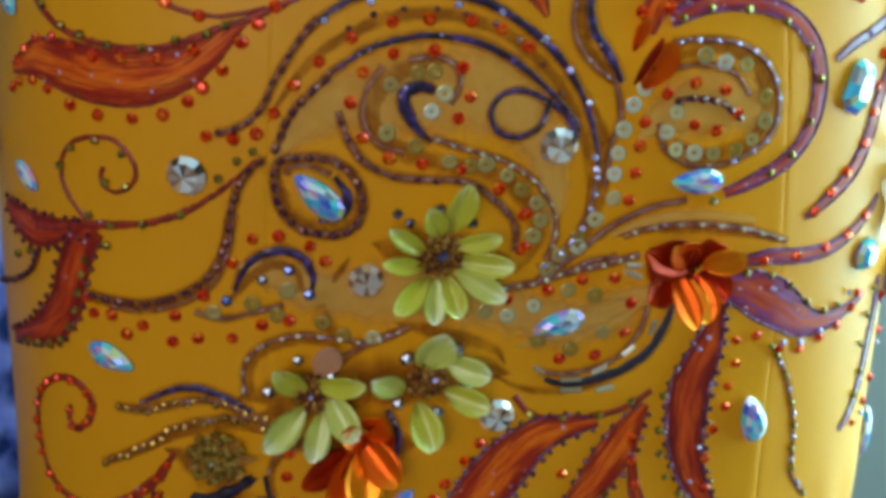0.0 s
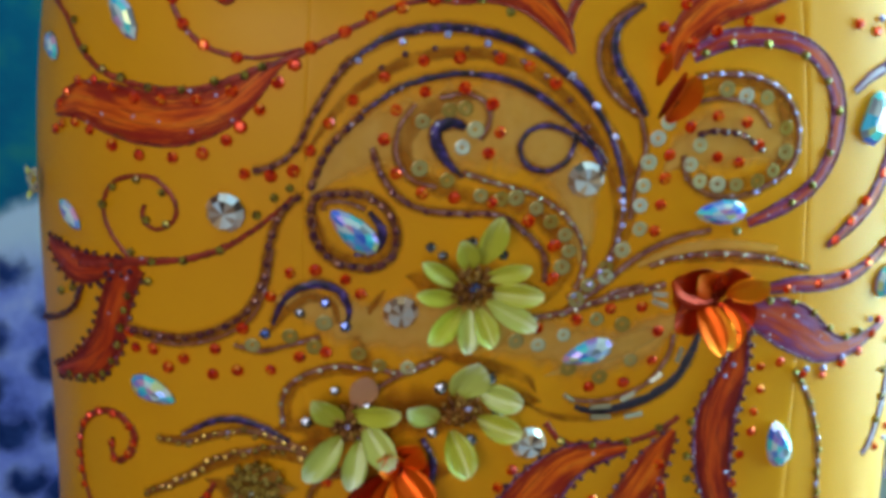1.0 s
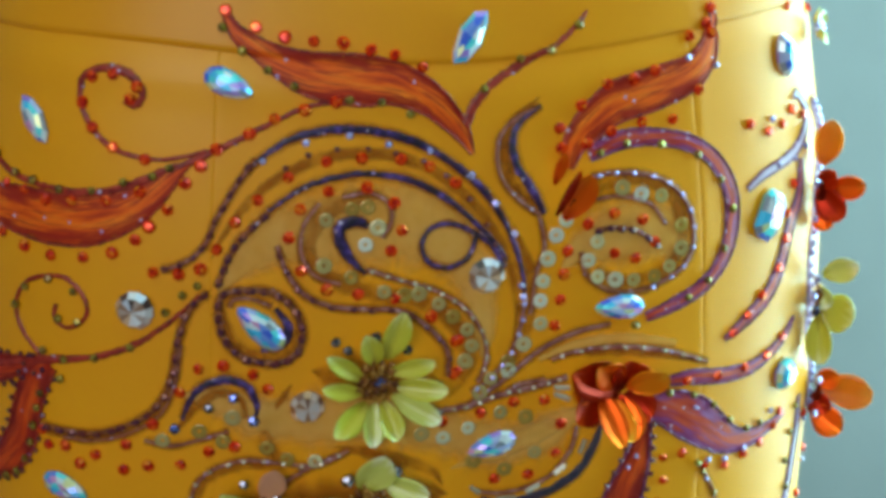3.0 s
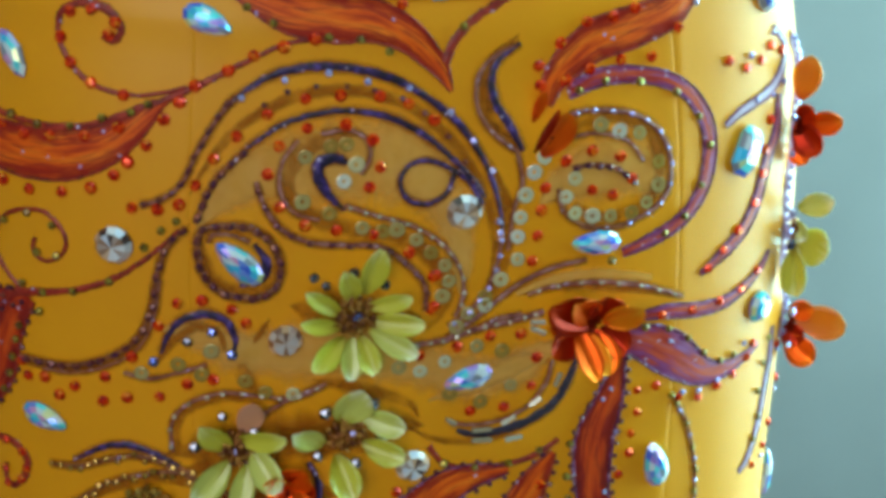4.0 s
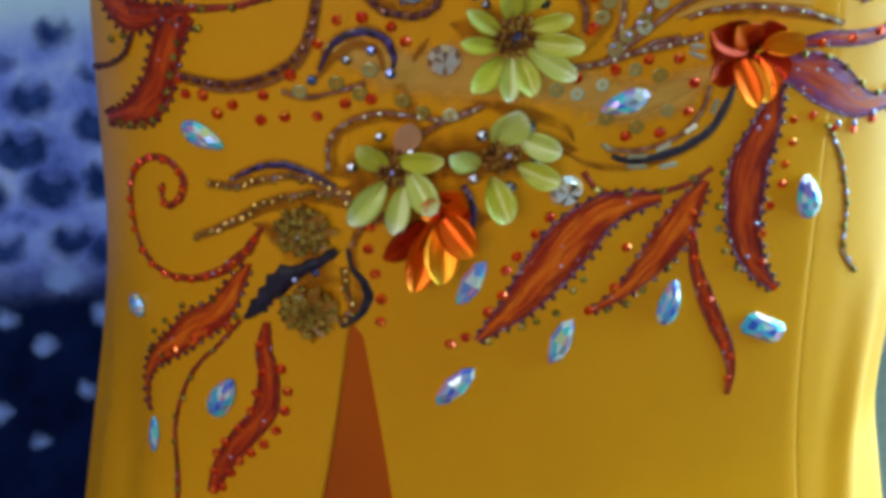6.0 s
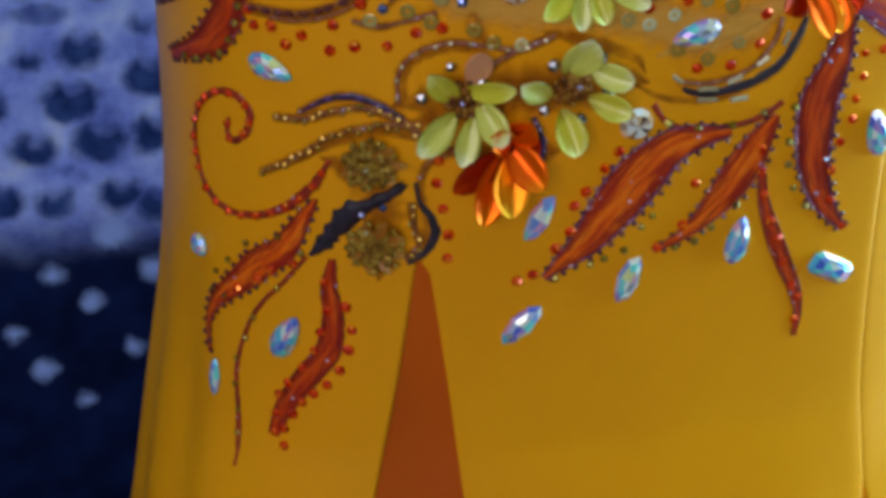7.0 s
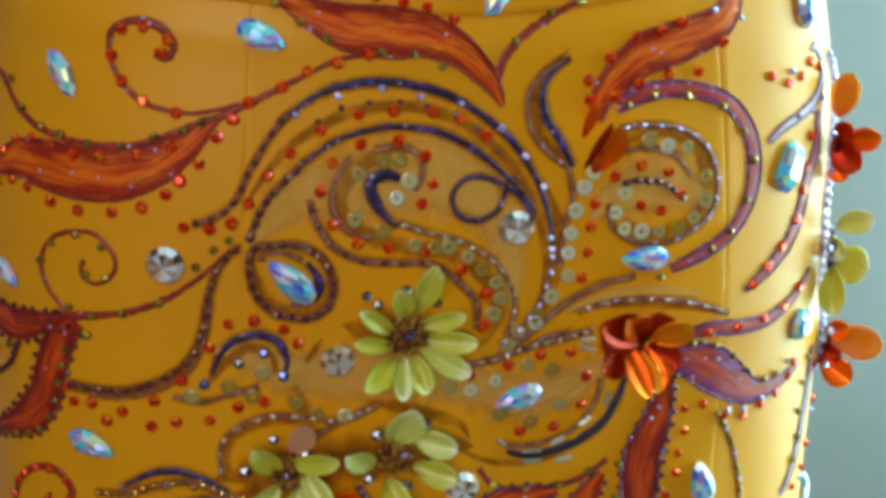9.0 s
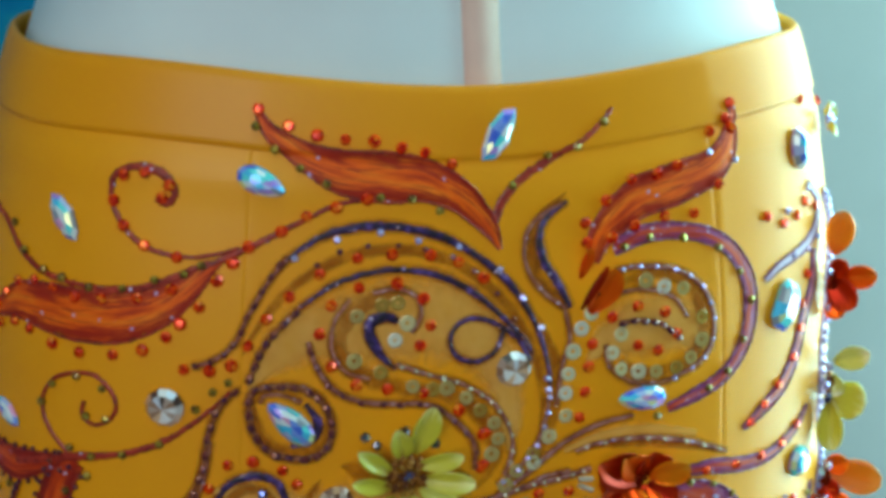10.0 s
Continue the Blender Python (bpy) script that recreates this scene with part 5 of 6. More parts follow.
vine("painted_line", LILAC, [(-109.7, 915.4, 0.58), (-101, 913.7, 0.58), (-91.3, 916.1, 0.58), (-79.8, 919.9, 0.58)], "lilac glitter painted line")
vine("painted_line", LILAC, [(-92.9, 885, 0.7), (-93.2, 895.9, 0.69), (-87.3, 904.3, 0.69), (-75.3, 908.6, 0.69), (-63.7, 907.2, 0.69), (-49.9, 905.8, 0.69), (-39.3, 910.5, 0.69)], "lilac painted line with pale beads", beads="pearl", every=6.5, size=1.1)
vine("painted_line", LILAC, [(-65, 871.5, 0.73), (-67.6, 885, 0.72), (-63.5, 897, 0.71), (-53.8, 904.3, 0.71), (-40.2, 910.1, 0.71)], "lilac glitter painted line")
vine("painted_line", LILAC, [(-9.9, 922.4, 1.17), (2.1, 923.4, 1.18), (14.2, 926.6, 1.18), (26.4, 928.6, 1.19), (38.8, 930.9, 1.19)], "lilac painted line with pale beads", beads="pearl", every=5, size=1.1)
vine("painted_line", LILAC, [(3.8, 924.2, 0.8), (15.9, 932.6, 1), (28.2, 942, 1), (40.9, 947.6, 1.01), (54.1, 949.7, 0.81)], "lilac glitter painted line")
vine("painted_line", LILAC, [(32.6, 938.3, 0.6), (41.2, 940.5, 0.81), (56.7, 940.7, 1.02), (73.1, 937.7, 1.04), (85.6, 933.4, 0.84), (94.2, 929.8, 0.42)], "lilac painted line with pale beads", beads="pearl", every=8)
vine("painted_line", LILAC, [(13.1, 925.4, 0.72), (21.3, 929.9, 0.72), (30.8, 930.9, 0.73)], "lilac glitter painted line")
vine("painted_line", INDIGO, [(28.8, 1029.1, 0.77), (22.6, 1025.2, 1.16), (18.8, 1020.7, 1.54), (18.1, 1015.3, 1.74), (20.1, 1008.3, 1.74), (25.3, 1000, 1.75), (29.5, 991.7, 1.17)], "indigo glitter painted line")
vine("painted_line", LILAC, [(27, 1028.4, 0.7), (19.4, 1025, 0.69), (13.9, 1019.5, 0.69), (12.4, 1011.8, 0.69), (14.8, 1003.8, 0.7), (21, 996.4, 0.7), (27.4, 991.9, 0.7)], "lilac glitter painted line")
vine("painted_line", LILAC, [(46.9, 1003.3, 0.95), (55.9, 1004.2, 0.95), (69.7, 1002.2, 0.96), (80.4, 995.9, 0.97), (86, 985.9, 0.98), (86, 974.2, 0.99), (80.4, 966.5, 0.98), (69.7, 962, 0.98)], "lilac glitter painted line", beads="violet", every=7, size=0.7)
vine("painted_line", LILAC, [(46.8, 995.3, 0.59), (58, 995.9, 0.6), (69.5, 992, 0.6), (75.4, 984.1, 0.61)], "lilac glitter painted line")
vine("painted_line", UMBER, [(47.9, 984, 1.07), (55.6, 984.8, 1.08), (64.8, 982.6, 1.09), (71.8, 976.6, 1.09)], "dark painted line with beads", beads="plum", every=4)
vine("painted_line", UMBER, [(42.9, 977.3, 1.07), (45.1, 968.7, 1.08), (52.6, 962.7, 1.09), (62.8, 960.8, 1.1), (72.1, 962.3, 1.1)], "dark painted line")
vine("painted_line", LILAC, [(27.4, 991.9, 0.59), (29.5, 980.5, 0.59), (26.5, 970.5, 0.59), (24.6, 956.1, 0.6)], "lilac glitter painted line")
vine("painted_line", BLACK, [(52.6, 911, 0.62), (51.7, 907.3, 1.44), (49.8, 902.3, 1.65), (44.7, 893.3, 1.86), (35.9, 887.5, 1.86), (25.3, 884.6, 1.85), (14.7, 884.3, 1.44), (8, 886.7, 0.82)], "thick blue-black painted crescent", lift=0.5)
vine("painted_line", LILAC, [(43.2, 911.8, 0.61), (41.5, 902.9, 0.61), (34.5, 893.5, 0.62), (25.1, 889.3, 0.62), (14.6, 888.2, 0.61), (6.2, 889.9, 0.61)], "lilac glitter painted line")
vine("painted_line", BLACK, [(-89.9, 854.3, 1.43), (-95, 849.5, 2.05), (-101.2, 845.7, 2.88), (-108.4, 841.6, 3.72), (-115.9, 833, 4.17), (-122.1, 824.4, 2.95), (-124.8, 821.6, 1.27)], "black ruffled lace applique", lift=0.8, ragged=True)
vine("painted_line", BLACK, [(-86.5, 854.4, 1.02), (-84.8, 846.2, 1.23), (-80.7, 839.1, 1.65), (-79, 833.1, 1.86), (-82.2, 825.9, 1.67), (-88.7, 820.4, 1.05)], "blue-black painted stroke")
vine("painted_line", UMBER, [(-87.9, 846.2, 1.11), (-86.8, 836.7, 1.12), (-84.7, 828.3, 1.12), (-89.8, 822.1, 1.13)], "brown line with gold beads", beads="gold", every=3.6, size=1.1)
vine("painted_line", INDIGO, [(-129.8, 878.5, 0.61), (-119, 884.8, 1.41), (-108.8, 886.8, 1.6), (-98.8, 883.6, 1.4), (-90.9, 879.4, 0.8)], "indigo glitter painted line")
vine("painted_line", UMBER, [(-139.4, 875.4, 1.11), (-127.7, 876.4, 1.1), (-117.1, 880.1, 1.09), (-106.8, 882.5, 1.08), (-96.8, 880.4, 1.08), (-84.9, 875.7, 1.08)], "brown line with gold beads", beads="gold", every=3.6)
vine("painted_line", UMBER, [(-145.2, 851.9, 1.13), (-130.5, 860.8, 1.11), (-117.3, 870.4, 1.1), (-104.9, 875, 1.09), (-92.9, 876.5, 1.08), (-82.9, 872.8, 1.09)], "brown line with gold beads", beads="gold", every=3.6, size=1.2)
vine("painted_line", INDIGO, [(-45.5, 879.7, 0.8), (-41.8, 870.4, 1.42), (-42.4, 861.3, 1.43), (-47.1, 853.6, 0.82)], "indigo glitter painted line")
vine("painted_line", UMBER, [(-84.9, 870.5, 0.6), (-72.9, 867.1, 0.61), (-81.9, 862.6, 0.61), (-84.9, 855.6, 0.61)], "dark painted line")
vine("painted_line", PALEPLUM, [(163.9, 1017.8, 2.62), (172.1, 1005.2, 2.66), (169.3, 993.6, 2.66), (164.2, 982.5, 2.64), (161.3, 969.7, 2.64), (158.3, 956.8, 2.66), (160.1, 939.9, 2.69), (161.8, 922.6, 2.71), (175.5, 902.9, 2.78), (171.6, 889.3, 2.81)], "violet glitter line with pale beads at the side", beads="violet", every=4.2, size=1.2)
stone("navette", -153.2, 1025.2, 18.7, 8.9, -53, "iridescent pointed oval crystal")
stone("teardrop", -81.4, 1040.1, 17, 10.4, -26, "iridescent teardrop crystal")
stone("wave", 3.3, 1052.9, 20.7, 9.1, 50, "iridescent wavy crystal")
stone("teardrop", 57.2, 956, 19.1, 10.6, 177, "iridescent teardrop crystal")
stone("oblong", 123.9, 980.8, 18.5, 12.5, 62, "iridescent oblong crystal")
stone("teardrop", 139.9, 1037.8, 17.6, 13.5, 118, "iridescent teardrop crystal")
stone("teardrop", -69.2, 957.7, 20.9, 11.2, 135, "iridescent teardrop crystal")
stone("navette", -176.6, 952.3, 14.8, 7.3, -31, "iridescent pointed oval crystal")
stone("teardrop", 11.6, 907.9, 18.4, 10.9, -166, "iridescent teardrop crystal")
stone("teardrop", -139.8, 894.6, 17.8, 11, -18, "iridescent teardrop crystal")
stone("wave", -41.4, 838.7, 21, 8.8, 56, "iridescent wavy crystal")
stone("wave", -6.2, 809.8, 20.8, 9.5, 63, "iridescent wavy crystal")
stone("teardrop", 36, 822, 20.5, 10.9, 83, "iridescent teardrop crystal")
stone("navette", -45.8, 793.2, 21.4, 9.9, 49, "iridescent pointed oval crystal")
stone("oblong", 76.4, 804.2, 20.5, 9.8, -29, "iridescent oblong crystal")
stone("teardrop", -134.6, 783.6, 21.5, 11.5, 62, "iridescent teardrop crystal")
stone("navette", -166.6, 755.4, 17.3, 6, 86, "iridescent pointed oval crystal")
stone("teardrop", 88, 861, 20.8, 11.9, 107, "iridescent teardrop crystal")
stone("teardrop", 177.3, 823.7, 22.6, 9.9, 92, "iridescent teardrop crystal")
stone("small", -195.8, 1007.8, 13.9, 7.8, -22, "small iridescent crystal at the side")
stone("small", -178.3, 811.1, 9.8, 9.8, 0, "small round iridescent crystal")
stone("round", -111.8, 963.4, 13.5, 13.5, 0, "large round clear crystal")
stone("round", 8.3, 971.5, 12.9, 12.9, 0, "large round clear crystal")
stone("rose", -53.6, 928.3, 12.1, 12.1, 0, "large round rose crystal")
stone("round", -8.2, 874.8, 12.7, 12.7, 0, "large round clear crystal")
stone("small", 138, 914.9, 13, 13, 0, "large round bluish crystal at the side")
dots("ruby", [(-146.1, 998.9), (-135.7, 999.3), (-122.7, 1000.3), (-110.7, 1003.9), (-154.7, 981.5), (-143.4, 979.8), (-130.8, 980.3), (-120.1, 982.7), (-111.9, 987.6), (-107.2, 992.3), (-100.9, 998.2), (-95.2, 1007.3), (-89.8, 1013.2), (-89.1, 978.3), (-96.6, 976.3), (-105.5, 976.6), (-83.7, 985.1), (-77.9, 994.2), (-70.5, 1001.6), (-60.4, 1008.8), (-47.6, 1013.7)])
dots("ruby", [(-187.8, 980.3), (-182.7, 983.5), (-174.1, 986), (-165.8, 984.7), (-185.4, 990), (-180.5, 995.1), (-173.4, 1000.4), (-164.8, 1002.3), (-155.6, 1001.1)], size=0.85)
dots("ruby", [(-89.9, 942.9), (-81.4, 944.1), (-71.6, 940.6), (-66.7, 935.3), (-96.6, 934.1), (-106.5, 921.8), (-148.7, 915.2), (-146.1, 909.9), (-139.2, 910.5), (-127.8, 908.5), (-133.7, 904.4), (-116.4, 913.4), (-117.5, 903.8), (-108.7, 906), (-97, 906.9), (-86.9, 912.4), (-78.1, 914.1)])
dots("ruby", [(-35.6, 1014.3), (-21.8, 1013.4), (-11.7, 1010.5), (-2.5, 1004.6), (-46.8, 1003.7), (-33.5, 1004.4), (-24.1, 998.6), (-21.4, 989.2), (-25.2, 982.3), (-56.3, 998), (-59.9, 988.5), (-55.8, 976.9), (-47.1, 970), (-36.4, 967.7), (-23.6, 965.3), (-10.9, 957.5), (-2.2, 948.4), (-2.9, 936.2)])
dots("ruby", [(55.3, 989.9), (66.2, 986.9), (45.3, 987), (70.9, 978.4), (55.3, 975.7), (63.3, 973.1), (37.8, 977.8), (36.4, 969.7), (35.3, 960.4), (33.6, 951.1)])
dots("ruby", [(-84.3, 1063.6), (-73.3, 1058.1), (-63, 1054.7), (-53, 1053.2), (-42.6, 1052.4), (-32.5, 1049.8), (-24, 1048), (-14.1, 1043.5), (-44.5, 1033.5), (-55.3, 1031.1), (-65.6, 1028.4), (-74, 1023.6), (-84.7, 1018.7), (-90.2, 1013.2)])
dots("ruby", [(-109.5, 1014.8), (-121.3, 1018.3), (-129.4, 1024.4), (-134, 1032.5), (-130.4, 1041.1), (-122.6, 1042.4), (-113.6, 1038.5), (-116.1, 1034.4)])
dots("ruby", [(100.4, 1058.2), (97, 1053.3), (89.9, 1049), (100.2, 1049.5), (91.2, 1030.5), (73, 1038.7), (64.3, 1036.2), (53.8, 1035.2), (43.8, 1028.4), (35.6, 1021.1), (79.5, 1021.2), (67.2, 1021.1), (55, 1018.7), (36, 1014.2), (45.9, 1015.1)])
dots("ruby", [(140.5, 989.5), (136.6, 978.9), (135, 969.7), (130.6, 959.1), (121, 950.5), (113.4, 944.3), (105.7, 938.6), (150.5, 1054.3), (176.8, 1049.9)], size=0.9)
dots("ruby", [(115.6, 1015.5), (125.7, 1011.6), (134.8, 1013), (142.4, 1017.2), (150.8, 1014)], size=0.95)
dots("ruby", [(85.2, 923.7), (99.1, 923.4), (112.9, 923.8), (125.2, 925.9), (135.3, 930.9)], size=0.9)
dots("ruby", [(85.2, 894.9), (96, 887.8), (105.8, 885.4), (115.7, 887.6), (125.1, 889.8), (133.3, 894.6), (137.6, 899.3), (163.8, 889.9), (173.3, 870.6), (166.6, 852.7), (160.4, 844.9), (149.3, 840.3)], size=0.85)
dots("ruby", [(19.2, 923.6), (30.6, 923.3), (37, 913.4), (35.6, 902), (25.5, 894.7), (12.9, 894.3), (-6.6, 918.6), (7.2, 920.5), (-1.5, 937.1), (-1.2, 948.7), (-11, 958.1)])
dots("ruby", [(77.4, 894.4), (78.3, 885.1), (76.4, 876.1), (76.4, 867.9), (72.8, 859), (70.8, 847.3), (72.4, 834.7), (79.1, 822.2)], size=0.85)
dots("ruby", [(-13.6, 863.9), (-18.4, 857.3), (-24.9, 848.5), (-28.8, 842.8), (-29.7, 832.1), (-34.7, 825.2), (-42.7, 814.8), (-48.4, 812.2), (4.2, 822.2), (16.9, 848.1), (41.5, 859.7), (13.3, 830.8)])
dots("ruby", [(42.5, 850.1), (44.7, 840.1), (48.7, 828.5), (52.6, 820.4), (56, 809.8), (60.7, 798.7), (64.2, 792.9), (63.5, 782.6)], size=0.85)
dots("ruby", [(-111.8, 799.9), (-109.1, 790.1), (-110, 781.1), (-113, 771.7), (-117.5, 764.7), (-122.4, 760), (-126.7, 755.3), (-129.9, 749.4), (-132.9, 742.1), (-132.3, 734.3)])
dots("ruby", [(-120.1, 810.1), (-119, 797.7), (-121, 787.8), (-123.1, 779.3), (-127.4, 770.8), (-132.9, 763.2), (-136.2, 757.1), (-136.9, 748.3), (-136.7, 739.8)], size=0.9)
dots("ruby", [(-78.3, 863.2), (-79, 854.2), (-76.5, 843.6), (-74.3, 832.8), (-74.5, 822.9), (-140.7, 811.2), (-147, 805.9), (-156, 799.4), (-132.4, 816)])
dots("olive", [(-207.1, 1026.4), (-178.1, 1020), (-170.6, 1011.6), (-160.1, 1006.6), (-151.6, 1004.9), (-140.3, 1003), (-127.9, 1003.5), (-116.7, 1007), (-106.5, 1009.3), (-100.6, 1012.2), (-158.5, 960.3), (-154, 967.2), (-144.1, 971.4), (-134.2, 968.1), (-132.8, 957.2), (-140.3, 957.7), (-146.7, 945.4)])
dots("olive", [(-138.4, 943.2), (-126.7, 945), (-113.7, 949.8), (-101.2, 963), (-95.2, 969.1), (-90, 972.5), (-139.9, 935.7), (-148.5, 928.9), (-150.3, 923.2), (-152.1, 916.3), (-153.6, 909.4), (-156.7, 902.4), (-161, 896.3), (-166.8, 893), (-173.8, 890.7), (-182, 889.4), (-184.5, 921.5), (-175.8, 925.3)])
dots("olive", [(-84.7, 1058.2), (-77.5, 1050.9), (-68.7, 1044.2), (-59, 1039), (-40.1, 1033.8), (-28.9, 1032.9), (-18.7, 1028.6), (7.8, 1035.7), (21.7, 1045.4), (32.9, 1047.7), (44.2, 1055.4)])
dots("olive", [(50.2, 1011.8), (60.5, 1014.3), (74.1, 1013), (88.8, 1008), (98.9, 997.8), (104.2, 986.5), (100, 972.2), (92.2, 961.6), (84, 956.4), (63.3, 948.6)])
dots("olive", [(78.2, 920.4), (88.1, 918.2), (97.5, 912.2), (106.4, 904.4), (115.9, 898.4), (123.8, 898.7), (150.8, 897.3), (147.9, 887.2), (145.6, 875.5), (148.6, 862.9), (145.7, 853.8), (91.9, 889.9)], size=0.95)
dots("olive", [(52, 876), (51.4, 862.1), (52.5, 852.4), (56, 842.2), (61.7, 834), (-34.1, 812.8), (-21.5, 817.9), (-16.3, 819.8), (-8.9, 822.8), (-3, 832), (1, 836.4), (10.7, 821.9), (18.3, 823.6), (24.5, 829.1), (33.7, 837.8), (3.6, 873.9), (15.4, 871), (28.3, 871.2), (39.9, 875.1)])
dots("olive", [(-138, 826.7), (-151.9, 820.8), (-160.7, 811), (-167.3, 803.8), (-169.2, 795.4), (-138.4, 804.3), (-148.4, 788.9), (-151.7, 778.8), (-155.6, 768.4), (-155.6, 756.5), (-153.4, 745.3), (-152.4, 734.9), (-162.6, 794.5), (-128.9, 821.1)], size=0.85)
dots("olive", [(94.8, 885.8), (101, 875.3), (105.4, 863.6), (108.6, 853.1), (108.7, 843.2), (110.4, 834), (119.1, 820.1)], size=0.85)
dots("violet", [(-69.2, 1014.5), (-55, 1020.2), (-39.9, 1022.1), (-26.3, 1018.6), (-11.7, 1015.9), (3.2, 1007), (11.5, 996.6), (18.3, 985.6), (21, 967), (21.5, 962.8)])
dots("violet", [(97.5, 912.2), (130.3, 901.6), (115.4, 890.2), (105.4, 888.4), (97.1, 889.9), (130.7, 998.6), (141.8, 999), (150.9, 1002.2), (144.5, 1021.5), (127.8, 1015.8), (99.3, 1038.4), (86.9, 1042), (165.3, 886.8), (171.7, 866.2), (158, 840.7), (181.8, 1006.3), (178.1, 1000.4)])
dots("violet", [(97.1, 881.9), (103.7, 869.5), (107.6, 858.2), (108.9, 848.1), (109.3, 838), (114.6, 826.5)], size=0.8)
dots("violet", [(66.5, 897), (63.6, 892.9), (89.4, 912.7), (70.1, 878.2), (67.7, 852.6), (65.9, 838.3)], size=0.8)
dots("blue", [(-78.2, 932.5), (-71.6, 923.9), (-98.6, 920.8)], size=0.95)
dots("steel", [(-86.5, 929), (-39.9, 947.9), (-30.3, 952.4), (-19.5, 946.9), (-44.1, 951.3), (-22.3, 902), (-39.1, 900.1)], size=0.9)
dots("blue", [(-106.1, 840.1), (-98.4, 843.6)], size=0.85)
dots("plum", [(-61.5, 1012), (-53.9, 1016.1), (-44.1, 1017.6), (-33.3, 1017.4), (-23.8, 1015.6), (-14.1, 1012.5), (-6, 1007.2), (2.2, 998.8), (8.4, 989.4), (11.5, 982.1)], size=0.8)
dots("sequin", [(-29.9, 990.6), (-34.1, 984.9), (37.1, 989.1), (33.5, 984), (30.4, 975.9), (28.8, 967.8), (27.9, 960.8), (28.1, 952.4), (22.2, 945.3), (16.7, 935.9), (65.6, 996.2), (48.6, 980.5), (45.4, 974), (48.8, 967.8), (55.5, 966.2)])
dots("honey", [(-47.5, 994.1), (-38.8, 997.5), (-33.4, 997.8), (-48.2, 978.5), (-39, 973.9), (-27.6, 968.1), (-20.6, 966.5), (-15.6, 966.7), (-8.5, 962.4), (-3.4, 957.4), (1.8, 952.2), (3.4, 946.2), (1.1, 940.7), (58.4, 999), (73.4, 994.8), (62.3, 965.4), (70.4, 965.9), (76.3, 968.9), (81, 983.5), (81, 975), (10.5, 933.3), (6.6, 928.4)])
dots("sequin", [(-6.2, 912.5), (2.7, 915.3), (-50.9, 907.6)])
dots("honey", [(14.3, 920.2), (23.7, 917.5), (27.5, 903.4), (16.4, 898), (4.9, 902.5), (-14.1, 914.7), (-78.6, 925.2), (-90, 920.1), (-103.2, 916), (-81.9, 916.3), (-67.2, 913.4), (-60.5, 908.8), (16.5, 939.3)])
bugle(45.2, 903.9, -109, 5.3)
bugle(37.2, 895.7, -143, 5.1)
bugle(27.2, 889.3, -153, 5.6)
bugle(17.3, 886.4, 178, 7.4)
bugle(17.5, 882.2, 175, 7.4)
bugle(29.7, 881.6, -173, 6.4)
bugle(36.5, 927.7, -6, 5.3)
bugle(36.7, 924.3, -26, 6.0)
bugle(5.6, 891.1, 141, 4.1)
flower("sequin_flower", -29.6, 937, "lime-yellow sequin flower with a beaded brown heart", HEART, [
    ("lime", -26.7, 944.6, -22.2, 962.6, 9.4, 18),
    ("lime", -30.1, 942.8, -34.4, 955.9, 8.0, 24),
    ("lime", -34.2, 937.6, -46.6, 949, 6.9, 18),
    ("lime", -34.5, 932.6, -48.3, 937.5, 6.9, 16),
    ("lime", -33.3, 929.1, -44.8, 920.1, 9.4, 16),
    ("milk", -30.6, 928.5, -31.8, 915.2, 8.0, 16),
    ("lime", -27.5, 929.1, -23.5, 916.9, 8.3, 16),
    ("milk", -24.5, 930.9, -9.5, 922.8, 8.3, 16),
    ("lime", -24.2, 934.7, -7.4, 933.8, 8.3, 16),
    ("lime", -25.5, 939.8, -11.9, 944.6, 6.9, 22)], radius=7.4, count=60, lift=2.0, extra=[("blue", -28.9, 936.9, 1)])
flower("sequin_flower", -69.5, 888.3, "lime-yellow sequin flower with a beaded brown heart", HEART, [
    ("lime", -72.2, 887.9, -80.9, 900.9, 9.8, 22),
    ("lime", -69.4, 891.3, -53, 896.1, 8.1, 26),
    ("milk", -64.1, 887.7, -55.7, 874.7, 10.4, 24),
    ("milk", -66, 881.1, -69.7, 866.3, 9.1, 20),
    ("milk", -72.2, 882.8, -84.6, 871.1, 11.1, 20),
    ("rosy", -67.5, 893.7, -62.9, 906.3, 9.4, 12)], radius=6.8, count=50, lift=2.0, extra=[("steel", -83.3, 889.2, 1.1), ("steel", -73.9, 901.1, 0.9), ("blue", -69.5, 886.9, 0.8), ("steel", -63.3, 894.7, 0.9)])
flower("sequin_flower", -32.4, 891.4, "lime-yellow sequin flower with a beaded brown heart", HEART, [
    ("milk", -34.6, 896.6, -27.5, 911.4, 13.3, 20),
    ("milk", -26.8, 898.3, -13, 894.8, 9.8, 20),
    ("lime", -26.3, 887.3, -12.9, 883.1, 9.8, 20),
    ("lime", -35.4, 882.8, -30.8, 868.7, 11.1, 22),
    ("milk", -40.1, 887.5, -50.9, 896.4, 9.8, 22)], radius=6.8, count=48, lift=2.0, extra=[("steel", -23.1, 902.8, 1.1), ("steel", -39.6, 900.6, 1.1), ("steel", -41.9, 883.6, 1), ("steel", -28.9, 879.6, 1.1), ("steel", -19.9, 890.1, 1.3), ("violet", -30.1, 891.7, 1.3)])
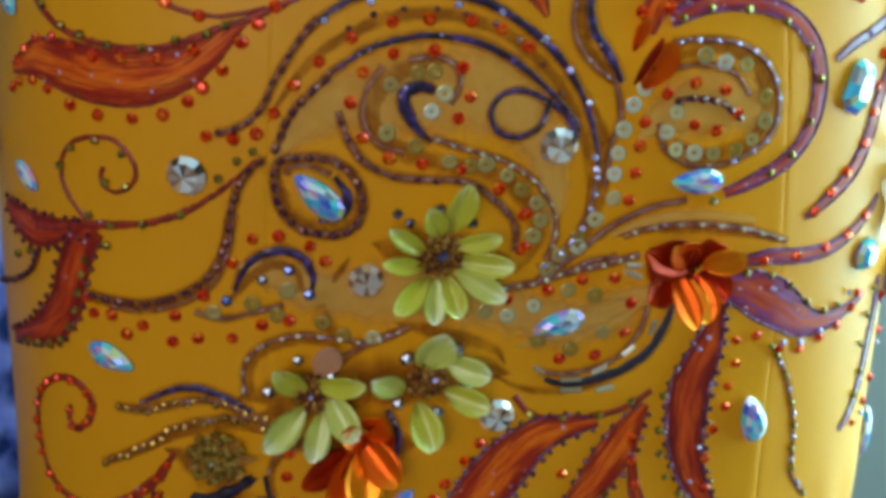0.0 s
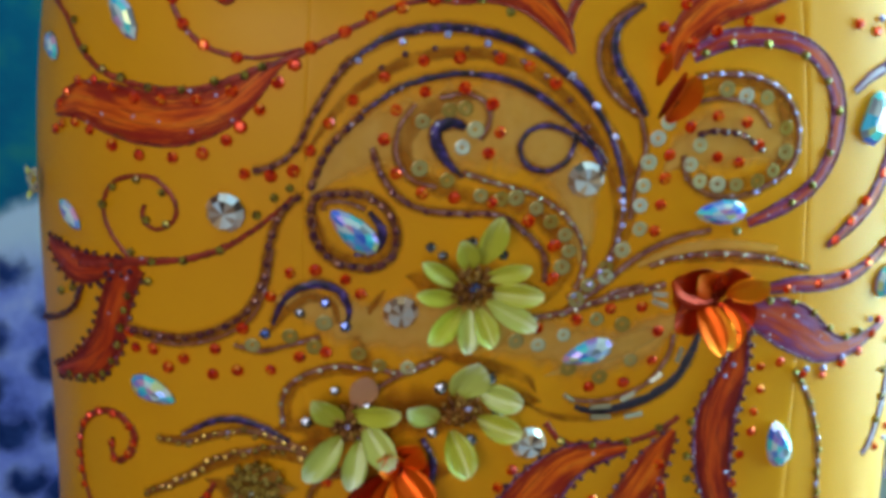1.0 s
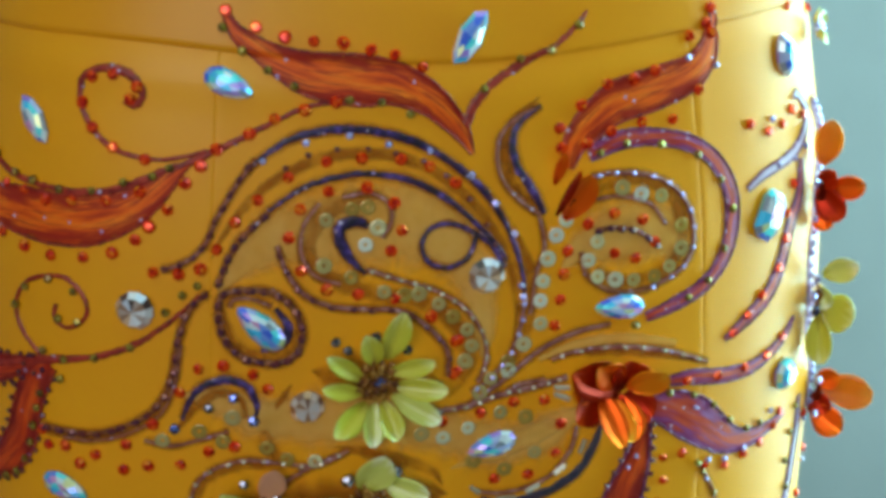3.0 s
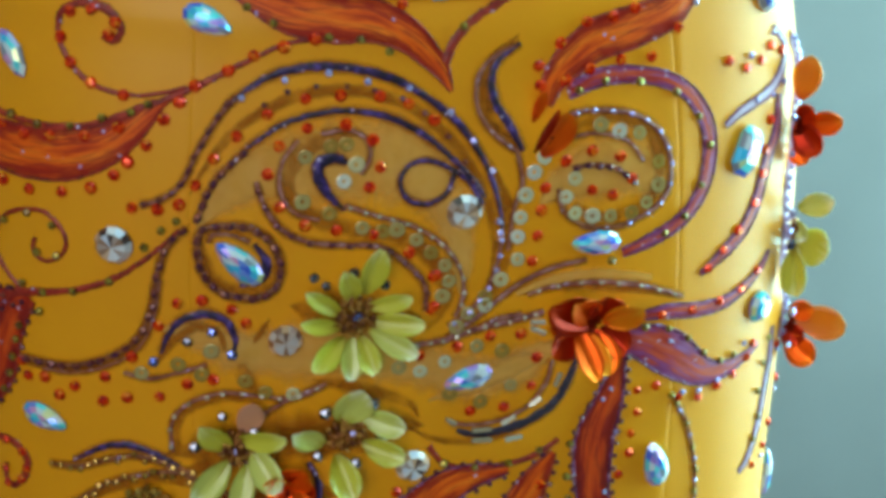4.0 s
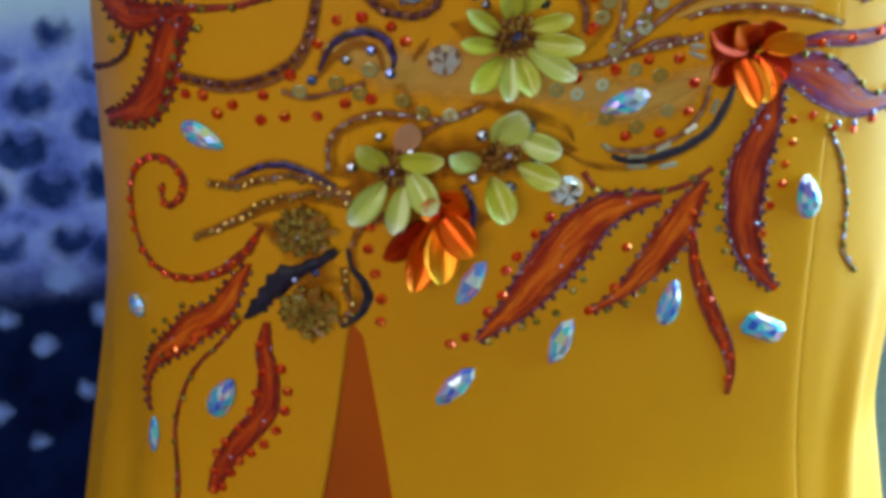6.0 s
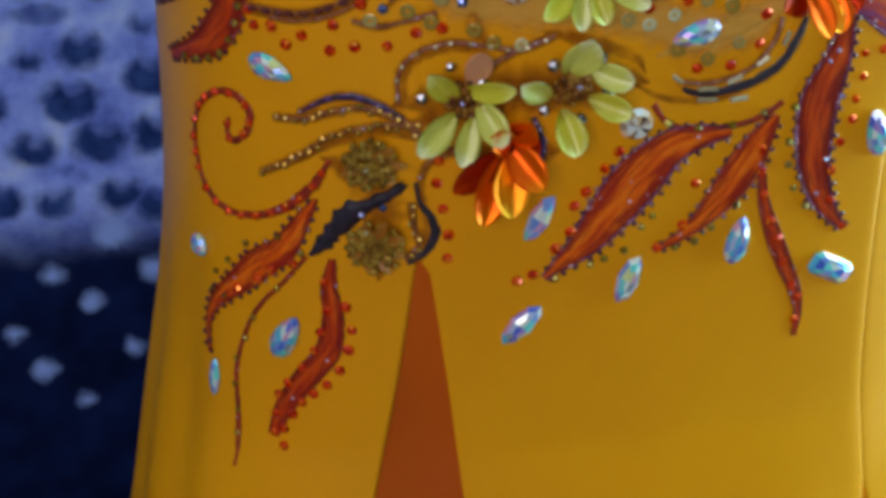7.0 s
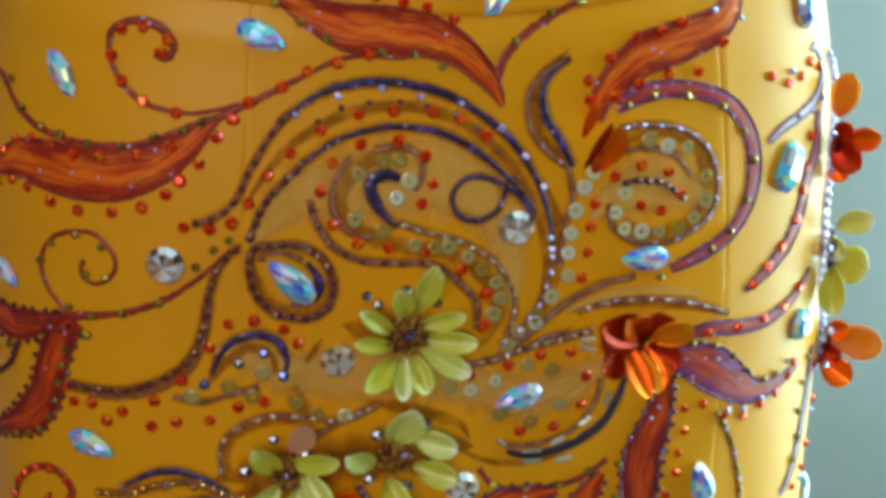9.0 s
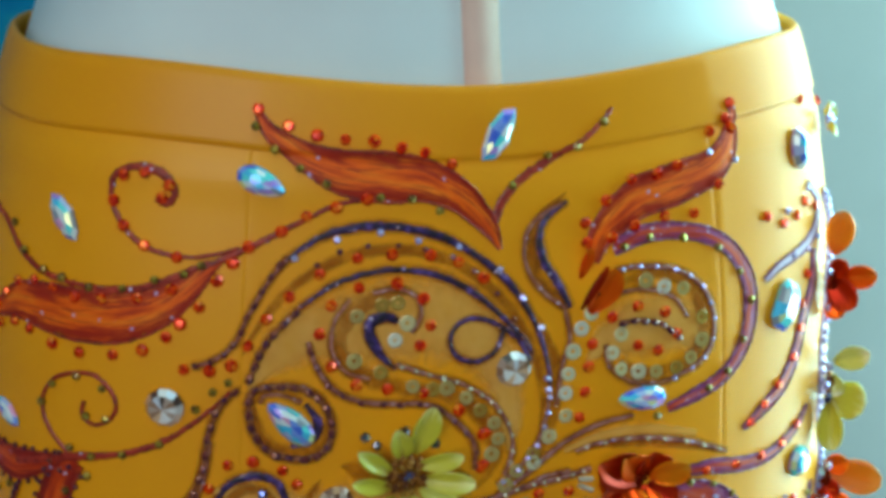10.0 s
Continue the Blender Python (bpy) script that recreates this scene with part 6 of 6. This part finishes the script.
flower("sequin_flower", 54.6, 926.5, "flame-orange flower of glossy folded sequin petals", CRIMSON, [
    ("crimson", 57.6, 925.7, 36, 937.9, 16.2, 16),
    ("flame", 56.5, 927, 43.9, 940.2, 12.1, 30),
    ("crimson", 58.6, 926.7, 57.3, 939.6, 14.1, 26),
    ("apricot", 59.8, 925.4, 70.1, 932.9, 11.3, 30),
    ("crimson", 51.2, 925.5, 39.1, 917.6, 14.1, 14),
    ("flame", 50.2, 924.5, 54.1, 909, 9.3, 34),
    ("flame", 56.8, 922.6, 60.5, 908.7, 12.1, 24),
    ("crimson", 58.9, 923.4, 67.1, 915.4, 12.9, 18),
    ("apricot", 54.7, 921.8, 57.7, 909.8, 8.1, 36),
    ("flame", 47.9, 928.1, 37.4, 929.3, 12.1, 20)], radius=4, count=16, lift=2)
flower("sequin_flower", -53.7, 869.2, "flame-orange flower of glossy folded sequin petals", CRIMSON, [
    ("flame", -52.5, 874.3, -61, 873.8, 11.6, 38),
    ("apricot", -55.4, 871.1, -57.4, 881.5, 9.8, 40),
    ("flame", -53.4, 871, -42.1, 858, 12.9, 26),
    ("crimson", -54.3, 867.6, -73, 857.7, 11.6, 18),
    ("flame", -54.3, 867.6, -63.1, 845.1, 13.2, 20),
    ("apricot", -52.3, 867.5, -53.1, 847.7, 13.8, 24),
    ("crimson", -52.4, 869.8, -43.2, 873, 13.8, 20),
    ("flame", -54.4, 872.1, -46.3, 882.1, 12.9, 26)], radius=4, count=16, lift=2)
flower("sequin_flower", 37.9, 996.8, "single folded dark orange sequin petal", CRIMSON, [
    ("flame", 36.2, 989.6, 43.4, 1004.8, 10.2, 14),
    ("crimson", 33.0, 991.0, 36.8, 1008.0, 3.4, 34),
    ("flame", 32.6, 1002.0, 34.4, 1013.0, 4.2, 22)], radius=2.4, count=8, lift=1)
flower("bead_flower", -101.9, 861.6, "small brown flower of gold glass beads", GOLD, [
    ("amber", -102.6, 861.1, -89, 863.1, 4.5, 7),
    ("amber", -102.6, 861.1, -93.4, 856.1, 4.5, 7),
    ("amber", -102.6, 861.1, -103.4, 853.9, 4.5, 7),
    ("amber", -102.6, 861.1, -111.3, 858, 4.5, 7),
    ("amber", -102.6, 861.1, -111.1, 865.6, 4.5, 7),
    ("amber", -102.6, 861.1, -102.9, 870.9, 4.5, 7),
    ("amber", -102.6, 861.1, -93.1, 869.6, 4.5, 7)], radius=10, count=110, lift=2.2, extra=[("gold", -97.9, 870.5, 1.6), ("gold", -95, 860.3, 1.5), ("gold", -107.9, 863, 1.6), ("pearl", -102.9, 859.9, 1.8)])
flower("bead_flower", -100.1, 827.7, "small brown flower of gold glass beads", GOLD, [
    ("amber", -100.8, 827.2, -89.3, 826, 4.9, 7),
    ("amber", -100.8, 827.2, -94.3, 819.1, 4.9, 7),
    ("amber", -100.8, 827.2, -102.1, 818.1, 4.9, 7),
    ("amber", -100.8, 827.2, -108, 823.4, 4.9, 7),
    ("amber", -100.8, 827.2, -108.2, 832, 4.9, 7),
    ("amber", -100.8, 827.2, -102.8, 838.7, 4.9, 7),
    ("amber", -100.8, 827.2, -95.1, 839.2, 4.9, 7),
    ("amber", -100.8, 827.2, -89.7, 833.4, 4.9, 7)], radius=10.5, count=120, lift=2.2, extra=[("gold", -107.3, 826.5, 1.5), ("gold", -94, 823.7, 1.5), ("gold", -99.1, 818.1, 1.5), ("pearl", -102.1, 834.1, 1.6)])
flower("sequin_flower", 158.3, 982.5, "flame-orange flower of glossy folded sequin petals", CRIMSON, [], radius=4, count=20, lift=2.5, extra=[("violet", 150.3, 988.5, 1.3), ("violet", 149.3, 974.5, 1.2)], standing=[
    ("glow", 11, 1.5, 72, 18, 11.5),
    ("flame", 2, 4, 8, 14, 9.5),
    ("crimson", 2, 0, -48, 15, 12),
    ("flame", -6, 1, -72, 8.5, 8.5),
    ("crimson", 3, 0, 35, 9, 8)])
flower("sequin_flower", 159.4, 940.8, "lime-yellow sequin flower with a beaded brown heart", HEART, [], radius=4, count=20, lift=2.5, extra=[("violet", 152.4, 949.8, 1.6), ("blue", 152.4, 936.8, 1.2), ("violet", 150.4, 942.8, 1.5)], standing=[
    ("milk", 9, 2, 22, 15, 9.5),
    ("limeround", -3, 2, -18, 14, 15.5),
    ("lime", -7, 2, -84, 20, 10.5),
    ("milk", 4, 1, -60, 9, 8)])
flower("sequin_flower", 175.7, 894.6, "flame-orange flower of glossy folded sequin petals", CRIMSON, [], radius=4, count=20, lift=2.5, extra=[("violet", 167.7, 902.6, 1.6), ("violet", 166.7, 888.6, 1.3)], standing=[
    ("glow", 3, 2, -4, 21, 14.5),
    ("flame", -6, 0, -36, 15, 12.5),
    ("crimson", 0, 0, -60, 10, 10),
    ("flame", 5, 0, 20, 10, 9)])
flower("bead_flower", -204.4, 957.3, "small cluster of pale crystals at the side", PEARL, [
    ("milk", -201.8, 958.7, -198.3, 960.7, 4.6, 20),
    ("milk", -207.0, 958.9, -210.4, 960.9, 4.6, 20),
    ("milk", -204.5, 954.3, -204.6, 950.3, 4.6, 20)], radius=4, count=20, lift=2.5)
flower("bead_flower", 169.6, 1043.6, "small cluster of pale crystals at the side", VIOLETBEAD, [
    ("milk", 172.2, 1045.0, 176.6, 1047.4, 5.8, 25),
    ("milk", 168.2, 1046.2, 165.8, 1050.6, 5.8, 25),
    ("milk", 167.0, 1042.2, 162.6, 1039.8, 5.8, 25),
    ("milk", 171.0, 1041.0, 173.4, 1036.6, 5.8, 25)], radius=4, count=20, lift=2.5, extra=[("violet", 169.6, 1043.6, 1.6)])
